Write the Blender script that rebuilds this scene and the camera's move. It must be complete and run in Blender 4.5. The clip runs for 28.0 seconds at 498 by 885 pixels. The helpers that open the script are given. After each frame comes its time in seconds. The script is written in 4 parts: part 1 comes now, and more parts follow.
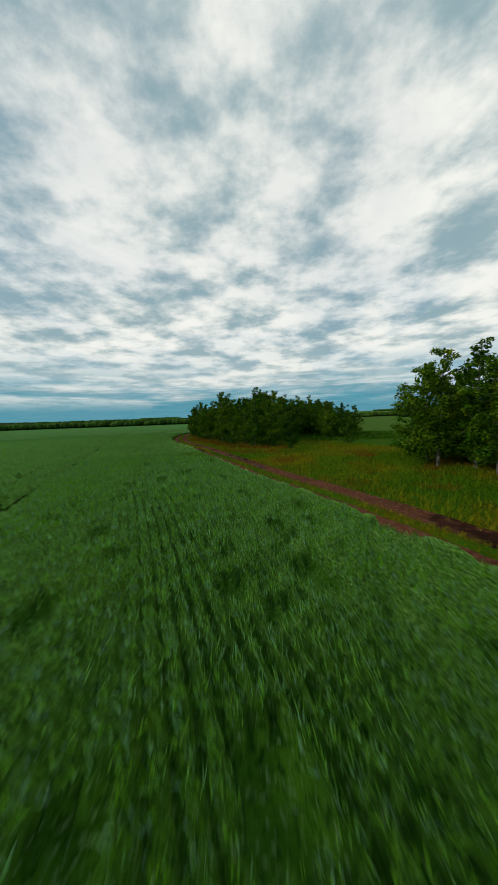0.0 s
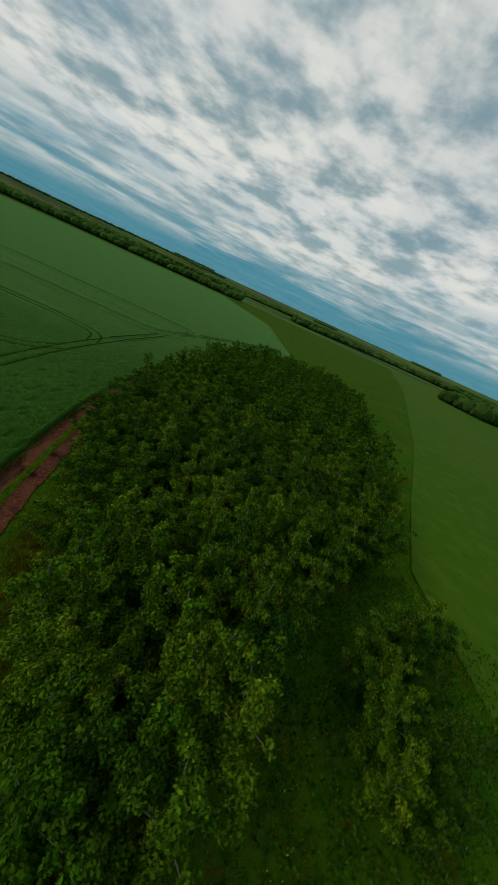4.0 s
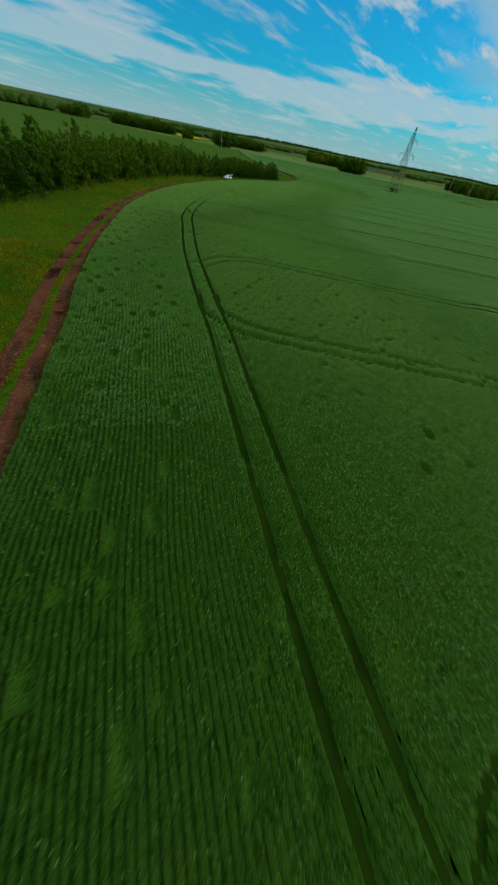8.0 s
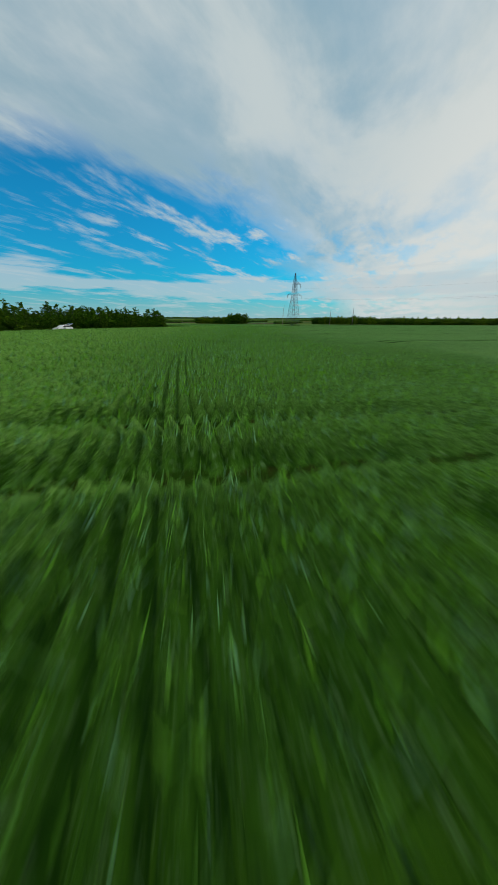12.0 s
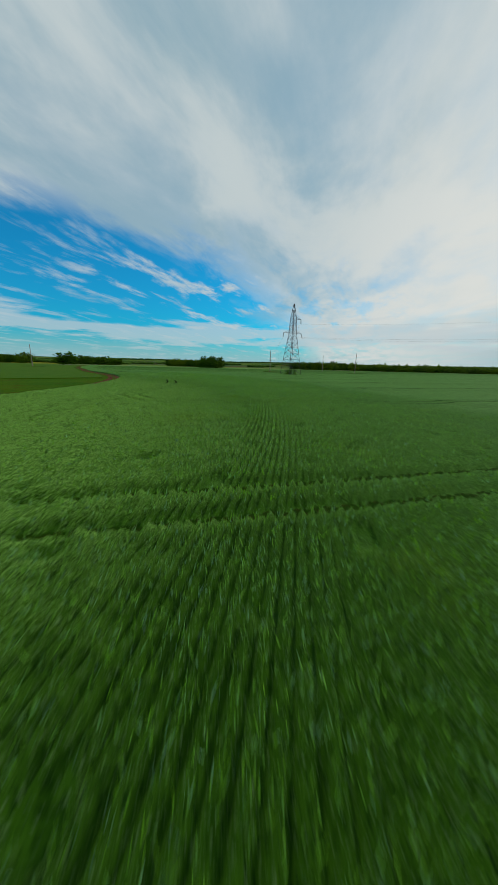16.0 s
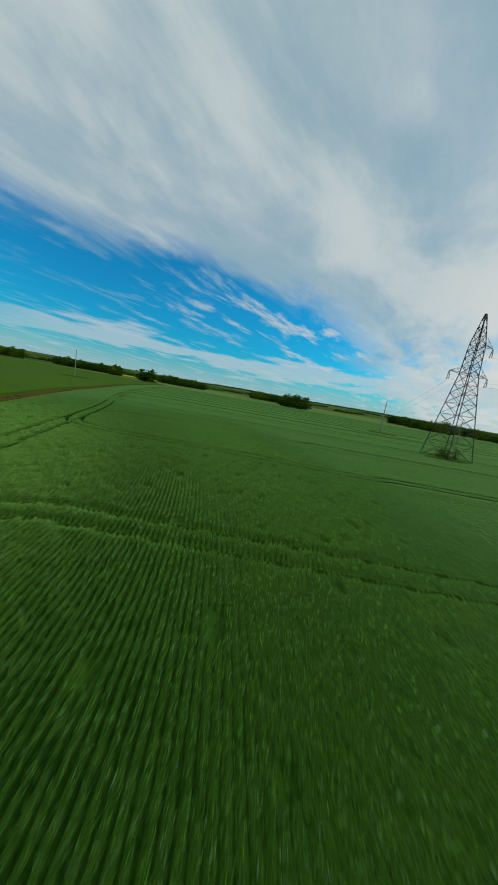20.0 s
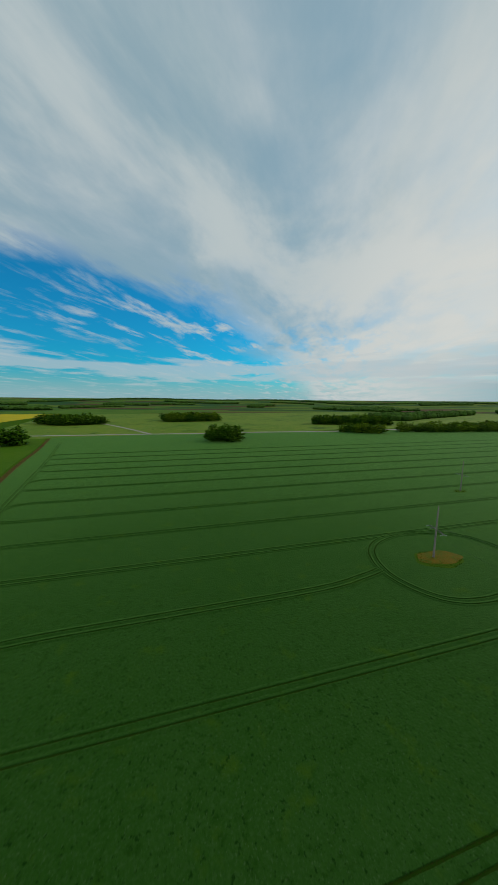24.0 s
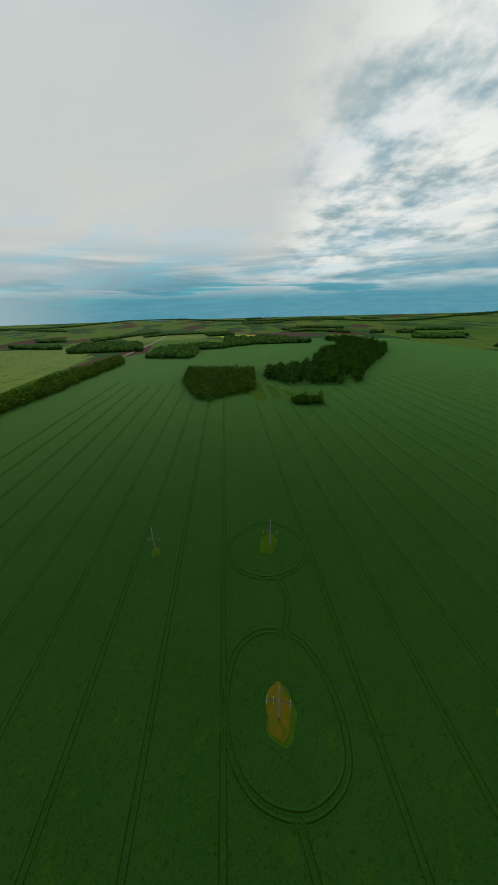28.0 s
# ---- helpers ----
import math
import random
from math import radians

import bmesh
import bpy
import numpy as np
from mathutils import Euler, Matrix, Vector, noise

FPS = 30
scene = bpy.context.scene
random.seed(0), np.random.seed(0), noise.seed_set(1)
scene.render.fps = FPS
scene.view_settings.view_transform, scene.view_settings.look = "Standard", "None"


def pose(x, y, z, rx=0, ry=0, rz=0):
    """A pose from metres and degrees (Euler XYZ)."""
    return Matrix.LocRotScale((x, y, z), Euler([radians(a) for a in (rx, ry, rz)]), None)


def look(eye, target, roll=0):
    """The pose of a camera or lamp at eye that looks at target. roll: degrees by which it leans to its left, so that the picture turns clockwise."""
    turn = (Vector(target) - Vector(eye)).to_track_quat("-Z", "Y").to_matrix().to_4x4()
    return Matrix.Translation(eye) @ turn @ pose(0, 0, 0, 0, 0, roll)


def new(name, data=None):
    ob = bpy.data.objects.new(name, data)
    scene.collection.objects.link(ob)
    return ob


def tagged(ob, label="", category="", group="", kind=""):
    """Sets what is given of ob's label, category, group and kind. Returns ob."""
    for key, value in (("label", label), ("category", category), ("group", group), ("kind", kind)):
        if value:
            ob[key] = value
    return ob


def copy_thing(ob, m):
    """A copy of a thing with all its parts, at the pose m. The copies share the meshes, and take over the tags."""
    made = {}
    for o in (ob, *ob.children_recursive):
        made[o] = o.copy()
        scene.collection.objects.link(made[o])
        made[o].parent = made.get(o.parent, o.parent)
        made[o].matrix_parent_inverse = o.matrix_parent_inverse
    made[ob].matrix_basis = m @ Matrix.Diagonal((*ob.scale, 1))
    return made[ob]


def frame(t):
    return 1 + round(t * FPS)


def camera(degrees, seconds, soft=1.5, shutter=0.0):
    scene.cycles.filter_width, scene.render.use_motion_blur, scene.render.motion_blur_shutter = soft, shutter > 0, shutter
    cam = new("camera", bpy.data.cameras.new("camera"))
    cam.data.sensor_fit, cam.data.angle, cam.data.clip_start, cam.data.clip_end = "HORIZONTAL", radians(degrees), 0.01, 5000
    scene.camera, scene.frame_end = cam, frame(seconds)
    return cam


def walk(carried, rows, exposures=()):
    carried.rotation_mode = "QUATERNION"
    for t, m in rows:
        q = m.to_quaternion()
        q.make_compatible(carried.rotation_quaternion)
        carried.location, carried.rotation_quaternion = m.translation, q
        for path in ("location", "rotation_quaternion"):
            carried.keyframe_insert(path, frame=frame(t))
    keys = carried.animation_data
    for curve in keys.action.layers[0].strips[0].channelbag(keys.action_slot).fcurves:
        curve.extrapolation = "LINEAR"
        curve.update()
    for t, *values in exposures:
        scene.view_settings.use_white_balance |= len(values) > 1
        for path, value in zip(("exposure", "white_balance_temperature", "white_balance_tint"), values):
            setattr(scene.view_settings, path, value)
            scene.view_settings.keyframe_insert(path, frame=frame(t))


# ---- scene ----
cam = camera(80.6, 28.0, soft=1.2, shutter=0.16)
PATH = [
    (0, (0.2, 33.7, 3.8), (0.141, 35.693, 3.648), -2.1),
    (0.5, (-0.5, 41.2, 4.1), (-0.496, 43.196, 3.962), -1.8),
    (1, (-1.8, 48.9, 4.6), (-1.688, 50.890, 4.439), -1.1),
    (1.5, (-2.4, 55.9, 5.6), (-2.182, 57.875, 5.372), -0.9),
    (2, (-2.6, 61.6, 7.15), (-2.318, 63.555, 6.832), 1.9),
    (2.5, (-2.9, 67.4, 9.2), (-2.557, 69.307, 8.706), 3.9),
    (3, (-2.7, 73, 11.3), (-2.320, 74.870, 10.702), 8.3),
    (3.5, (-2.3, 79, 14.2), (-1.912, 80.828, 13.487), 14.7),
    (5.5, (1.884, 80.181, 37.704), (0.889, 80.943, 36.145), 64.4),
    (6, (-2.612, 83.595, 34.297), (-3.554, 83.891, 32.557), 71.4),
    (6.5, (-7.095, 85.909, 31.352), (-7.813, 85.758, 29.492), 62.2),
    (7, (-11.044, 84.996, 26.313), (-11.527, 84.414, 24.461), 37.5),
    (7.5, (-14.800, 80.988, 19.481), (-15.034, 79.945, 17.790), 18.9),
    (8, (-18.157, 74.605, 12.795), (-18.130, 73.191, 11.381), 11.4),
    (8.5, (-20.187, 65.116, 7.127), (-19.976, 63.468, 6.014), 8.1),
    (9, (-20.787, 54.579, 4.949), (-20.531, 52.810, 4.050), 6.7),
    (9.5, (-19.561, 44.523, 3.743), (-19.361, 42.689, 2.969), 4.4),
    (10, (-19.027, 29.224, 3.931), (-18.904, 27.369, 3.193), 1.0),
    (10.5, (-17.313, 16.287, 4.638), (-17.319, 14.438, 3.877), 0.6),
    (11, (-15.849, 4.269, 3.510), (-15.958, 2.432, 2.727), -0.7),
    (11.5, (-14.780, -7.797, 3.329), (-14.984, -9.620, 2.532), -0.4),
    (12, (-14.021, -19.981, 2.037), (-14.304, -21.813, 1.285), 0.3),
    (12.5, (-14.273, -33.507, 1.894), (-14.593, -35.353, 1.194), 0.3),
    (13, (-14.680, -44.577, 1.436), (-15.042, -46.441, 0.807), 1.2),
    (13.5, (-14.859, -56.012, 2.323), (-15.238, -57.887, 1.742), 0.7),
    (15.5, (-22.730, -101.808, 4.018), (-23.178, -103.694, 3.528), 1.1),
    (16, (-24.291, -112.006, 4.346), (-24.760, -113.885, 3.846), 1.4),
    (16.5, (-26.326, -124.355, 4.776), (-26.815, -126.229, 4.276), 1.6),
    (17, (-28.491, -136.543, 5.009), (-28.990, -138.419, 4.526), 2.5),
    (17.5, (-30.416, -147.531, 5.241), (-30.924, -149.408, 4.775), 3.3),
    (18, (-32.930, -157.311, 5.691), (-33.415, -159.200, 5.248), 4.0),
    (18.5, (-33.958, -167.719, 5.804), (-34.360, -169.635, 5.393), 5.5),
    (19, (-35.532, -178.755, 6.841), (-35.804, -180.700, 6.461), 7.0),
    (19.5, (-37.748, -189.211, 7.650), (-37.853, -191.178, 7.302), 8.2),
    (20, (-38.445, -201.210, 8.457), (-38.402, -203.185, 8.141), 10.0),
    (20.5, (-36.544, -217.302, 10.284), (-36.418, -219.279, 10.009), 10.1),
    (22.5, (-29.368, -258.268, 29.838), (-29.254, -260.245, 29.557), 5.8),
    (23, (-26.882, -269.983, 36.523), (-26.872, -271.963, 36.238), 4.1),
    (23.5, (-24.066, -281.645, 43.835), (-24.263, -283.616, 43.556), 2.0),
    (24, (-21.692, -293.311, 51.596), (-22.201, -295.225, 51.316), 0.5),
    (24.5, (-20.927, -305.063, 59.079), (-21.794, -306.841, 58.782), -0.5),
    (25, (-18.907, -316.003, 68.945), (-20.103, -317.567, 68.596), -0.3),
    (25.5, (-20.769, -326.986, 77.994), (-22.217, -328.298, 77.568), -0.4),
    (26, (-22.304, -338.547, 88.296), (-23.941, -339.565, 87.762), 0.3),
    (26.5, (-27.686, -347.999, 96.963), (-29.432, -348.738, 96.325), 0.4),
    (27, (-34.120, -358.099, 105.659), (-35.925, -358.564, 104.934), 1.0),
    (27.5, (-42.738, -367.104, 115.430), (-44.567, -367.302, 114.644), 0.3),
    (28, (-53.419, -376.423, 122.329), (-55.247, -376.304, 121.527), -1.6),
]
walk(cam, [(t, look(e, g, r)) for t, e, g, r in PATH], exposures=[(0, -0.14), (1.2, -0.2), (2.0, -0.42), (3.0, -0.48), (5.5, -0.38), (7.3, -0.20), (8.6, 0.04), (20.5, 0.0), (22.5, -0.08), (26, -0.14), (28, -0.2)])

# ---------------------------------------------------------------- light
def link(nt, a, b):
    nt.links.new(a, b)


def math_node(nt, op, a, b=None, c=None):
    n = nt.nodes.new("ShaderNodeMath")
    n.operation = op
    for i, v in enumerate((a, b, c)):
        if v is None:
            continue
        if isinstance(v, (int, float)):
            n.inputs[i].default_value = v
        else:
            nt.links.new(v, n.inputs[i])
    return n.outputs[0]


def ramp_node(nt, fac, lo, hi, a=0.0, b=1.0):
    n = nt.nodes.new("ShaderNodeMapRange")
    n.interpolation_type = "SMOOTHSTEP"
    nt.links.new(fac, n.inputs[0])
    for i, v in zip((1, 2, 3, 4), (lo, hi, a, b)):
        n.inputs[i].default_value = v
    return n.outputs[0]


def mix_color(nt, fac, a, b, blend="MIX"):
    n = nt.nodes.new("ShaderNodeMix")
    n.data_type, n.blend_type = "RGBA", blend
    if isinstance(fac, (int, float)):
        n.inputs[0].default_value = fac
    else:
        nt.links.new(fac, n.inputs[0])
    for slot, v in ((6, a), (7, b)):
        if isinstance(v, tuple):
            n.inputs[slot].default_value = (*v, 1)
        else:
            nt.links.new(v, n.inputs[slot])
    return n.outputs[2]


def noise_node(nt, vec, scale, detail=4.0, rough=0.55, distort=0.0):
    n = nt.nodes.new("ShaderNodeTexNoise")
    n.inputs["Scale"].default_value, n.inputs["Detail"].default_value = scale, detail
    n.inputs["Roughness"].default_value, n.inputs["Distortion"].default_value = rough, distort
    if vec is not None:
        nt.links.new(vec, n.inputs["Vector"])
    return n.outputs["Fac"]


SUN_AZ, SUN_EL = 250.0, 35.0     # degrees, clockwise from north; a veiled sun in the west-south-west


def make_world():
    w = bpy.data.worlds.new("sky")
    scene.world = w
    w.use_nodes = True
    nt = w.node_tree
    nt.nodes.clear()
    out = nt.nodes.new("ShaderNodeOutputWorld")
    bg = nt.nodes.new("ShaderNodeBackground")
    bg.inputs[1].default_value = 0.1
    link(nt, bg.outputs[0], out.inputs[0])
    sky = nt.nodes.new("ShaderNodeTexSky")
    sky.sky_type, sky.sun_disc = "NISHITA", False
    sky.sun_elevation, sky.sun_rotation = radians(SUN_EL), radians(SUN_AZ)
    sky.air_density, sky.dust_density, sky.ozone_density = 1.2, 0.6, 3.0
    tc = nt.nodes.new("ShaderNodeTexCoord")
    sep = nt.nodes.new("ShaderNodeSeparateXYZ")
    link(nt, tc.outputs["Generated"], sep.inputs[0])
    x, y, z = sep.outputs
    zc = math_node(nt, "MAXIMUM", z, 0.0)
    k = math_node(nt, "DIVIDE", 1.0, math_node(nt, "ADD", zc, 0.07))
    px, py = math_node(nt, "MULTIPLY", x, k), math_node(nt, "MULTIPLY", y, k)
    # along: the way the high streaks run; across: from the clouded west to the open south-east
    az = radians(211)
    ax, ay = math.sin(az), math.cos(az)
    bx, by = math.sin(az - math.pi / 2), math.cos(az - math.pi / 2)
    along = math_node(nt, "ADD", math_node(nt, "MULTIPLY", px, ax), math_node(nt, "MULTIPLY", py, ay))
    across = math_node(nt, "ADD", math_node(nt, "MULTIPLY", px, bx), math_node(nt, "MULTIPLY", py, by))
    flat = nt.nodes.new("ShaderNodeCombineXYZ")
    k2 = math_node(nt, "DIVIDE", 1.0, math_node(nt, "ADD", zc, 0.11))
    link(nt, math_node(nt, "MULTIPLY", x, k2), flat.inputs[0]), link(nt, math_node(nt, "MULTIPLY", y, k2), flat.inputs[1])
    streak, fibre = nt.nodes.new("ShaderNodeCombineXYZ"), nt.nodes.new("ShaderNodeCombineXYZ")
    link(nt, math_node(nt, "MULTIPLY", along, 0.55), streak.inputs[0])
    link(nt, across, streak.inputs[1])
    link(nt, math_node(nt, "MULTIPLY", along, 0.42), fibre.inputs[0])
    link(nt, across, fibre.inputs[1])
    n_streak = noise_node(nt, streak.outputs[0], 1.25, 7, 0.56, 0.35)
    n_fine = noise_node(nt, fibre.outputs[0], 2.8, 9, 0.62, 0.25)
    n_big = noise_node(nt, flat.outputs[0], 0.8, 6, 0.55, 0.1)
    n_puff = noise_node(nt, flat.outputs[0], 2.5, 9, 0.58, 0.0)
    # a wedge of open sky lies to the south-east; the veil closes towards north and west and frays at its rim
    bend = ramp_node(nt, along, 0.5, 2.3, 1.25, 0.0)
    edge = math_node(nt, "SUBTRACT", across, bend)
    edge = math_node(nt, "ADD", edge, math_node(nt, "MULTIPLY", math_node(nt, "SUBTRACT", n_streak, 0.5), 1.5))
    edge = math_node(nt, "ADD", edge, math_node(nt, "MULTIPLY", math_node(nt, "SUBTRACT", n_fine, 0.5), 1.7))
    open_ = ramp_node(nt, edge, 0.55, 1.35)
    wisps = math_node(nt, "MULTIPLY", ramp_node(nt, n_fine, 0.50, 0.66), ramp_node(nt, along, 1.3, 2.6, 0.35, 0.9))
    wisps = math_node(nt, "MULTIPLY", wisps, ramp_node(nt, across, 1.2, 3.4, 1.0, 0.45))
    cover = math_node(nt, "SUBTRACT", 1.0, math_node(nt, "MULTIPLY", open_, math_node(nt, "SUBTRACT", 1.0, wisps)))
    cover = math_node(nt, "MULTIPLY", cover, ramp_node(nt, n_streak, 0.34, 0.60, 0.84, 1.0))
    holes = math_node(nt, "MULTIPLY", ramp_node(nt, n_fine, 0.56, 0.36), ramp_node(nt, z, 0.16, 0.36, 0.5, 0.0))
    holes = math_node(nt, "MULTIPLY", holes, ramp_node(nt, x, -0.72, -0.45))
    cover = math_node(nt, "MULTIPLY", cover, math_node(nt, "SUBTRACT", 1.0, math_node(nt, "MULTIPLY", holes, ramp_node(nt, y, -0.6, -0.2, 1.0, 0.0))))
    west = ramp_node(nt, math_node(nt, "SUBTRACT", math_node(nt, "MULTIPLY", x, -1.0), math_node(nt, "MULTIPLY", y, 0.2)), 0.48, 0.9)
    cover = math_node(nt, "MAXIMUM", cover, math_node(nt, "MULTIPLY", math_node(nt, "MULTIPLY", west, 0.97), ramp_node(nt, z, 0.08, 0.24)))
    rim = math_node(nt, "MULTIPLY", ramp_node(nt, edge, -0.9, 0.1), ramp_node(nt, n_streak, 0.42, 0.56, 0.1, 1.0))
    # mottled northern half
    north = ramp_node(nt, math_node(nt, "ADD", py, math_node(nt, "MULTIPLY", px, 0.12)), 0.0, 0.7)
    puff = ramp_node(nt, math_node(nt, "ADD", math_node(nt, "MULTIPLY", n_puff, 0.8), math_node(nt, "MULTIPLY", n_big, 0.2)), 0.38, 0.58)
    calm = ramp_node(nt, z, 0.03, 0.26, 0.65, 0.0)
    puff = math_node(nt, "ADD", math_node(nt, "MULTIPLY", puff, math_node(nt, "SUBTRACT", 1.0, calm)), math_node(nt, "MULTIPLY", calm, 0.6))
    veil = ramp_node(nt, math_node(nt, "ADD", math_node(nt, "MULTIPLY", n_streak, 0.6), math_node(nt, "MULTIPLY", n_fine, 0.4)), 0.36, 0.62)
    white = mix_color(nt, veil, (3.0, 4.3, 4.8), (4.9, 5.7, 5.9))
    white = mix_color(nt, math_node(nt, "MULTIPLY", rim, 0.8), white, (5.2, 5.9, 6.0))
    white = mix_color(nt, math_node(nt, "MULTIPLY", west, 0.85), white, (7.2, 7.3, 6.9))
    mott = mix_color(nt, puff, (3.3, 4.7, 5.1), (9.9, 10.0, 9.4))
    cloud = mix_color(nt, north, white, mott)
    # low grey-blue banks towards the horizon
    low = ramp_node(nt, z, 0.05, 0.22, 1.0, 0.0)
    bank_v = nt.nodes.new("ShaderNodeCombineXYZ")
    link(nt, math_node(nt, "MULTIPLY", x, 1.6), bank_v.inputs[0])
    link(nt, math_node(nt, "MULTIPLY", y, 1.6), bank_v.inputs[1])
    link(nt, math_node(nt, "MULTIPLY", z, 22.0), bank_v.inputs[2])
    bank = ramp_node(nt, noise_node(nt, bank_v.outputs[0], 1.3, 5, 0.55, 0.4), 0.36, 0.58)
    bank = math_node(nt, "MAXIMUM", math_node(nt, "MULTIPLY", bank, low), ramp_node(nt, z, 0.035, 0.10, 1.0, 0.0))
    bank = math_node(nt, "MULTIPLY", bank, ramp_node(nt, math_node(nt, "SUBTRACT", y, math_node(nt, "MULTIPLY", x, 0.3)), -0.75, 0.05))
    cloud = mix_color(nt, math_node(nt, "MULTIPLY", bank, 0.9), cloud, (0.35, 2.8, 3.9))
    haze = ramp_node(nt, z, 0.0, 0.10, 0.8, 0.0)
    blue = mix_color(nt, 1.0, sky.outputs[0], (0.05, 0.80, 1.12), "MULTIPLY")
    blue = mix_color(nt, haze, blue, (3.3, 4.9, 5.5))
    # a long white bank lies low in the south
    shelf_v = nt.nodes.new("ShaderNodeCombineXYZ")
    link(nt, math_node(nt, "MULTIPLY", x, 2.2), shelf_v.inputs[0])
    link(nt, math_node(nt, "MULTIPLY", y, 2.2), shelf_v.inputs[1])
    link(nt, math_node(nt, "MULTIPLY", z, 16.0), shelf_v.inputs[2])
    n_shelf = math_node(nt, "SUBTRACT", noise_node(nt, shelf_v.outputs[0], 1.6, 6, 0.55, 0.3), 0.5)
    zs = math_node(nt, "ADD", z, math_node(nt, "MULTIPLY", n_shelf, 0.16))
    shelf = math_node(nt, "MULTIPLY", ramp_node(nt, zs, 0.058, 0.074), ramp_node(nt, zs, 0.118, 0.138, 1.0, 0.0))
    shelf = math_node(nt, "MULTIPLY", shelf, ramp_node(nt, math_node(nt, "ADD", y, math_node(nt, "MULTIPLY", x, 0.25)), -0.75, -0.35, 0.62, 0.0))
    final = mix_color(nt, cover, blue, cloud)
    final = mix_color(nt, shelf, final, (4.9, 5.7, 6.0))
    link(nt, final, bg.inputs[0])


make_world()
sun = new("sun", bpy.data.lights.new("sun", "SUN"))
sun.data.energy, sun.data.angle, sun.data.color = 1.4, radians(14), (1.0, 0.95, 0.86)
sun.matrix_world = look((300 * math.sin(radians(SUN_AZ)), 300 * math.cos(radians(SUN_AZ)), 210), (0, 0, 0))


# ---------------------------------------------------------------- materials
def tones(nt, v, colors, scale, fine, spots):
    n1 = noise_node(nt, v, scale, 5)
    n2 = noise_node(nt, v, scale * fine, 4)
    col = mix_color(nt, ramp_node(nt, n1, 0.35, 0.65), colors[0], colors[1])
    if len(colors) > 2:
        col = mix_color(nt, ramp_node(nt, n2, 0.45, 0.7), col, colors[2])
    for c, lo, hi, s in spots or ():
        col = mix_color(nt, ramp_node(nt, noise_node(nt, v, s, 5, 0.6), lo, hi), col, c)
    return col


def material(name, colors, scale=1.0, rough=0.7, bump=0.0, bump_scale=20.0, fine=8.0, spots=None, island=0.0, spec=0.06, metal=0.0, vary=0.0, sheen=None, through_light=0.0):
    """colors: two or three tones mixed by noise at two scales; spots: (colour, low, high, scale) patches of their own."""
    m = bpy.data.materials.new(name)
    m.use_nodes = True
    nt = m.node_tree
    bsdf = nt.nodes["Principled BSDF"]
    geo = nt.nodes.new("ShaderNodeNewGeometry")
    v = geo.outputs["Position"]
    col = tones(nt, v, colors, scale, fine, spots)
    if island:
        rnd = math_node(nt, "MULTIPLY_ADD", geo.outputs["Random Per Island"], 2 * island, 1 - island)
        comb = nt.nodes.new("ShaderNodeCombineColor")
        for i in range(3):
            link(nt, rnd, comb.inputs[i])
        col = mix_color(nt, 1.0, col, comb.outputs[0], "MULTIPLY")
    if vary:
        info = nt.nodes.new("ShaderNodeObjectInfo")
        k = math_node(nt, "MULTIPLY_ADD", info.outputs["Random"], 2 * vary, 1 - vary)
        comb = nt.nodes.new("ShaderNodeCombineColor")
        link(nt, math_node(nt, "MULTIPLY", k, k), comb.inputs[0])
        link(nt, k, comb.inputs[1]), link(nt, k, comb.inputs[2])
        col = mix_color(nt, 1.0, col, comb.outputs[0], "MULTIPLY")
    link(nt, col, bsdf.inputs["Base Color"])
    bsdf.inputs["Roughness"].default_value = rough
    bsdf.inputs["Metallic"].default_value = metal
    bsdf.inputs["Specular IOR Level"].default_value = spec
    if sheen:
        bsdf.inputs["Sheen Weight"].default_value, bsdf.inputs["Sheen Roughness"].default_value = sheen[0], sheen[1]
        bsdf.inputs["Sheen Tint"].default_value = (*sheen[2], 1)
    if through_light:
        back, both = nt.nodes.new("ShaderNodeBsdfTranslucent"), nt.nodes.new("ShaderNodeMixShader")
        link(nt, col, back.inputs["Color"])
        both.inputs[0].default_value = through_light
        link(nt, bsdf.outputs[0], both.inputs[1]), link(nt, back.outputs[0], both.inputs[2])
        link(nt, both.outputs[0], nt.nodes["Material Output"].inputs["Surface"])
    if bump:
        b = nt.nodes.new("ShaderNodeBump")
        b.inputs["Strength"].default_value, b.inputs["Distance"].default_value = 0.6, bump
        link(nt, noise_node(nt, v, bump_scale, 4), b.inputs["Height"])
        link(nt, b.outputs[0], bsdf.inputs["Normal"])
    return m


VELVET = (0.66, 0.35, (0.40, 0.80, 0.16))     # awns and ears catch the sky at a flat angle
CROP = material("green_cereal_crop", [(0.025, 0.082, 0.003), (0.029, 0.088, 0.006), (0.014, 0.052, 0.002)], 0.05, 0.8, 0.06, 14.0, 60.0,
                [((0.052, 0.115, 0.004), 0.58, 0.74, 0.17), ((0.006, 0.030, 0.002), 0.52, 0.62, 11.0), ((0.095, 0.175, 0.060), 0.57, 0.66, 16.0)], spec=0.02, sheen=VELVET)
# flat inner sheet: the shade between drilled rows is put into these darker tones
INNER_SHADED = ([(0.013, 0.051, 0.005), (0.016, 0.055, 0.007), (0.020, 0.060, 0.010)], 0.03, 70.0,
         [((0.025, 0.064, 0.004), 0.56, 0.74, 0.17), ((0.009, 0.040, 0.003), 0.54, 0.72, 0.6), ((0.005, 0.026, 0.002), 0.58, 0.68, 1.7), ((0.034, 0.074, 0.020), 0.58, 0.70, 3.3)])
CROP_FAR = material("green_cereal_crop_inner", INNER_SHADED[0], INNER_SHADED[1], 0.8, 0.25, 2.2, INNER_SHADED[2], INNER_SHADED[3], spec=0.02, sheen=(0.37, 0.35, (0.42, 0.80, 0.16)))
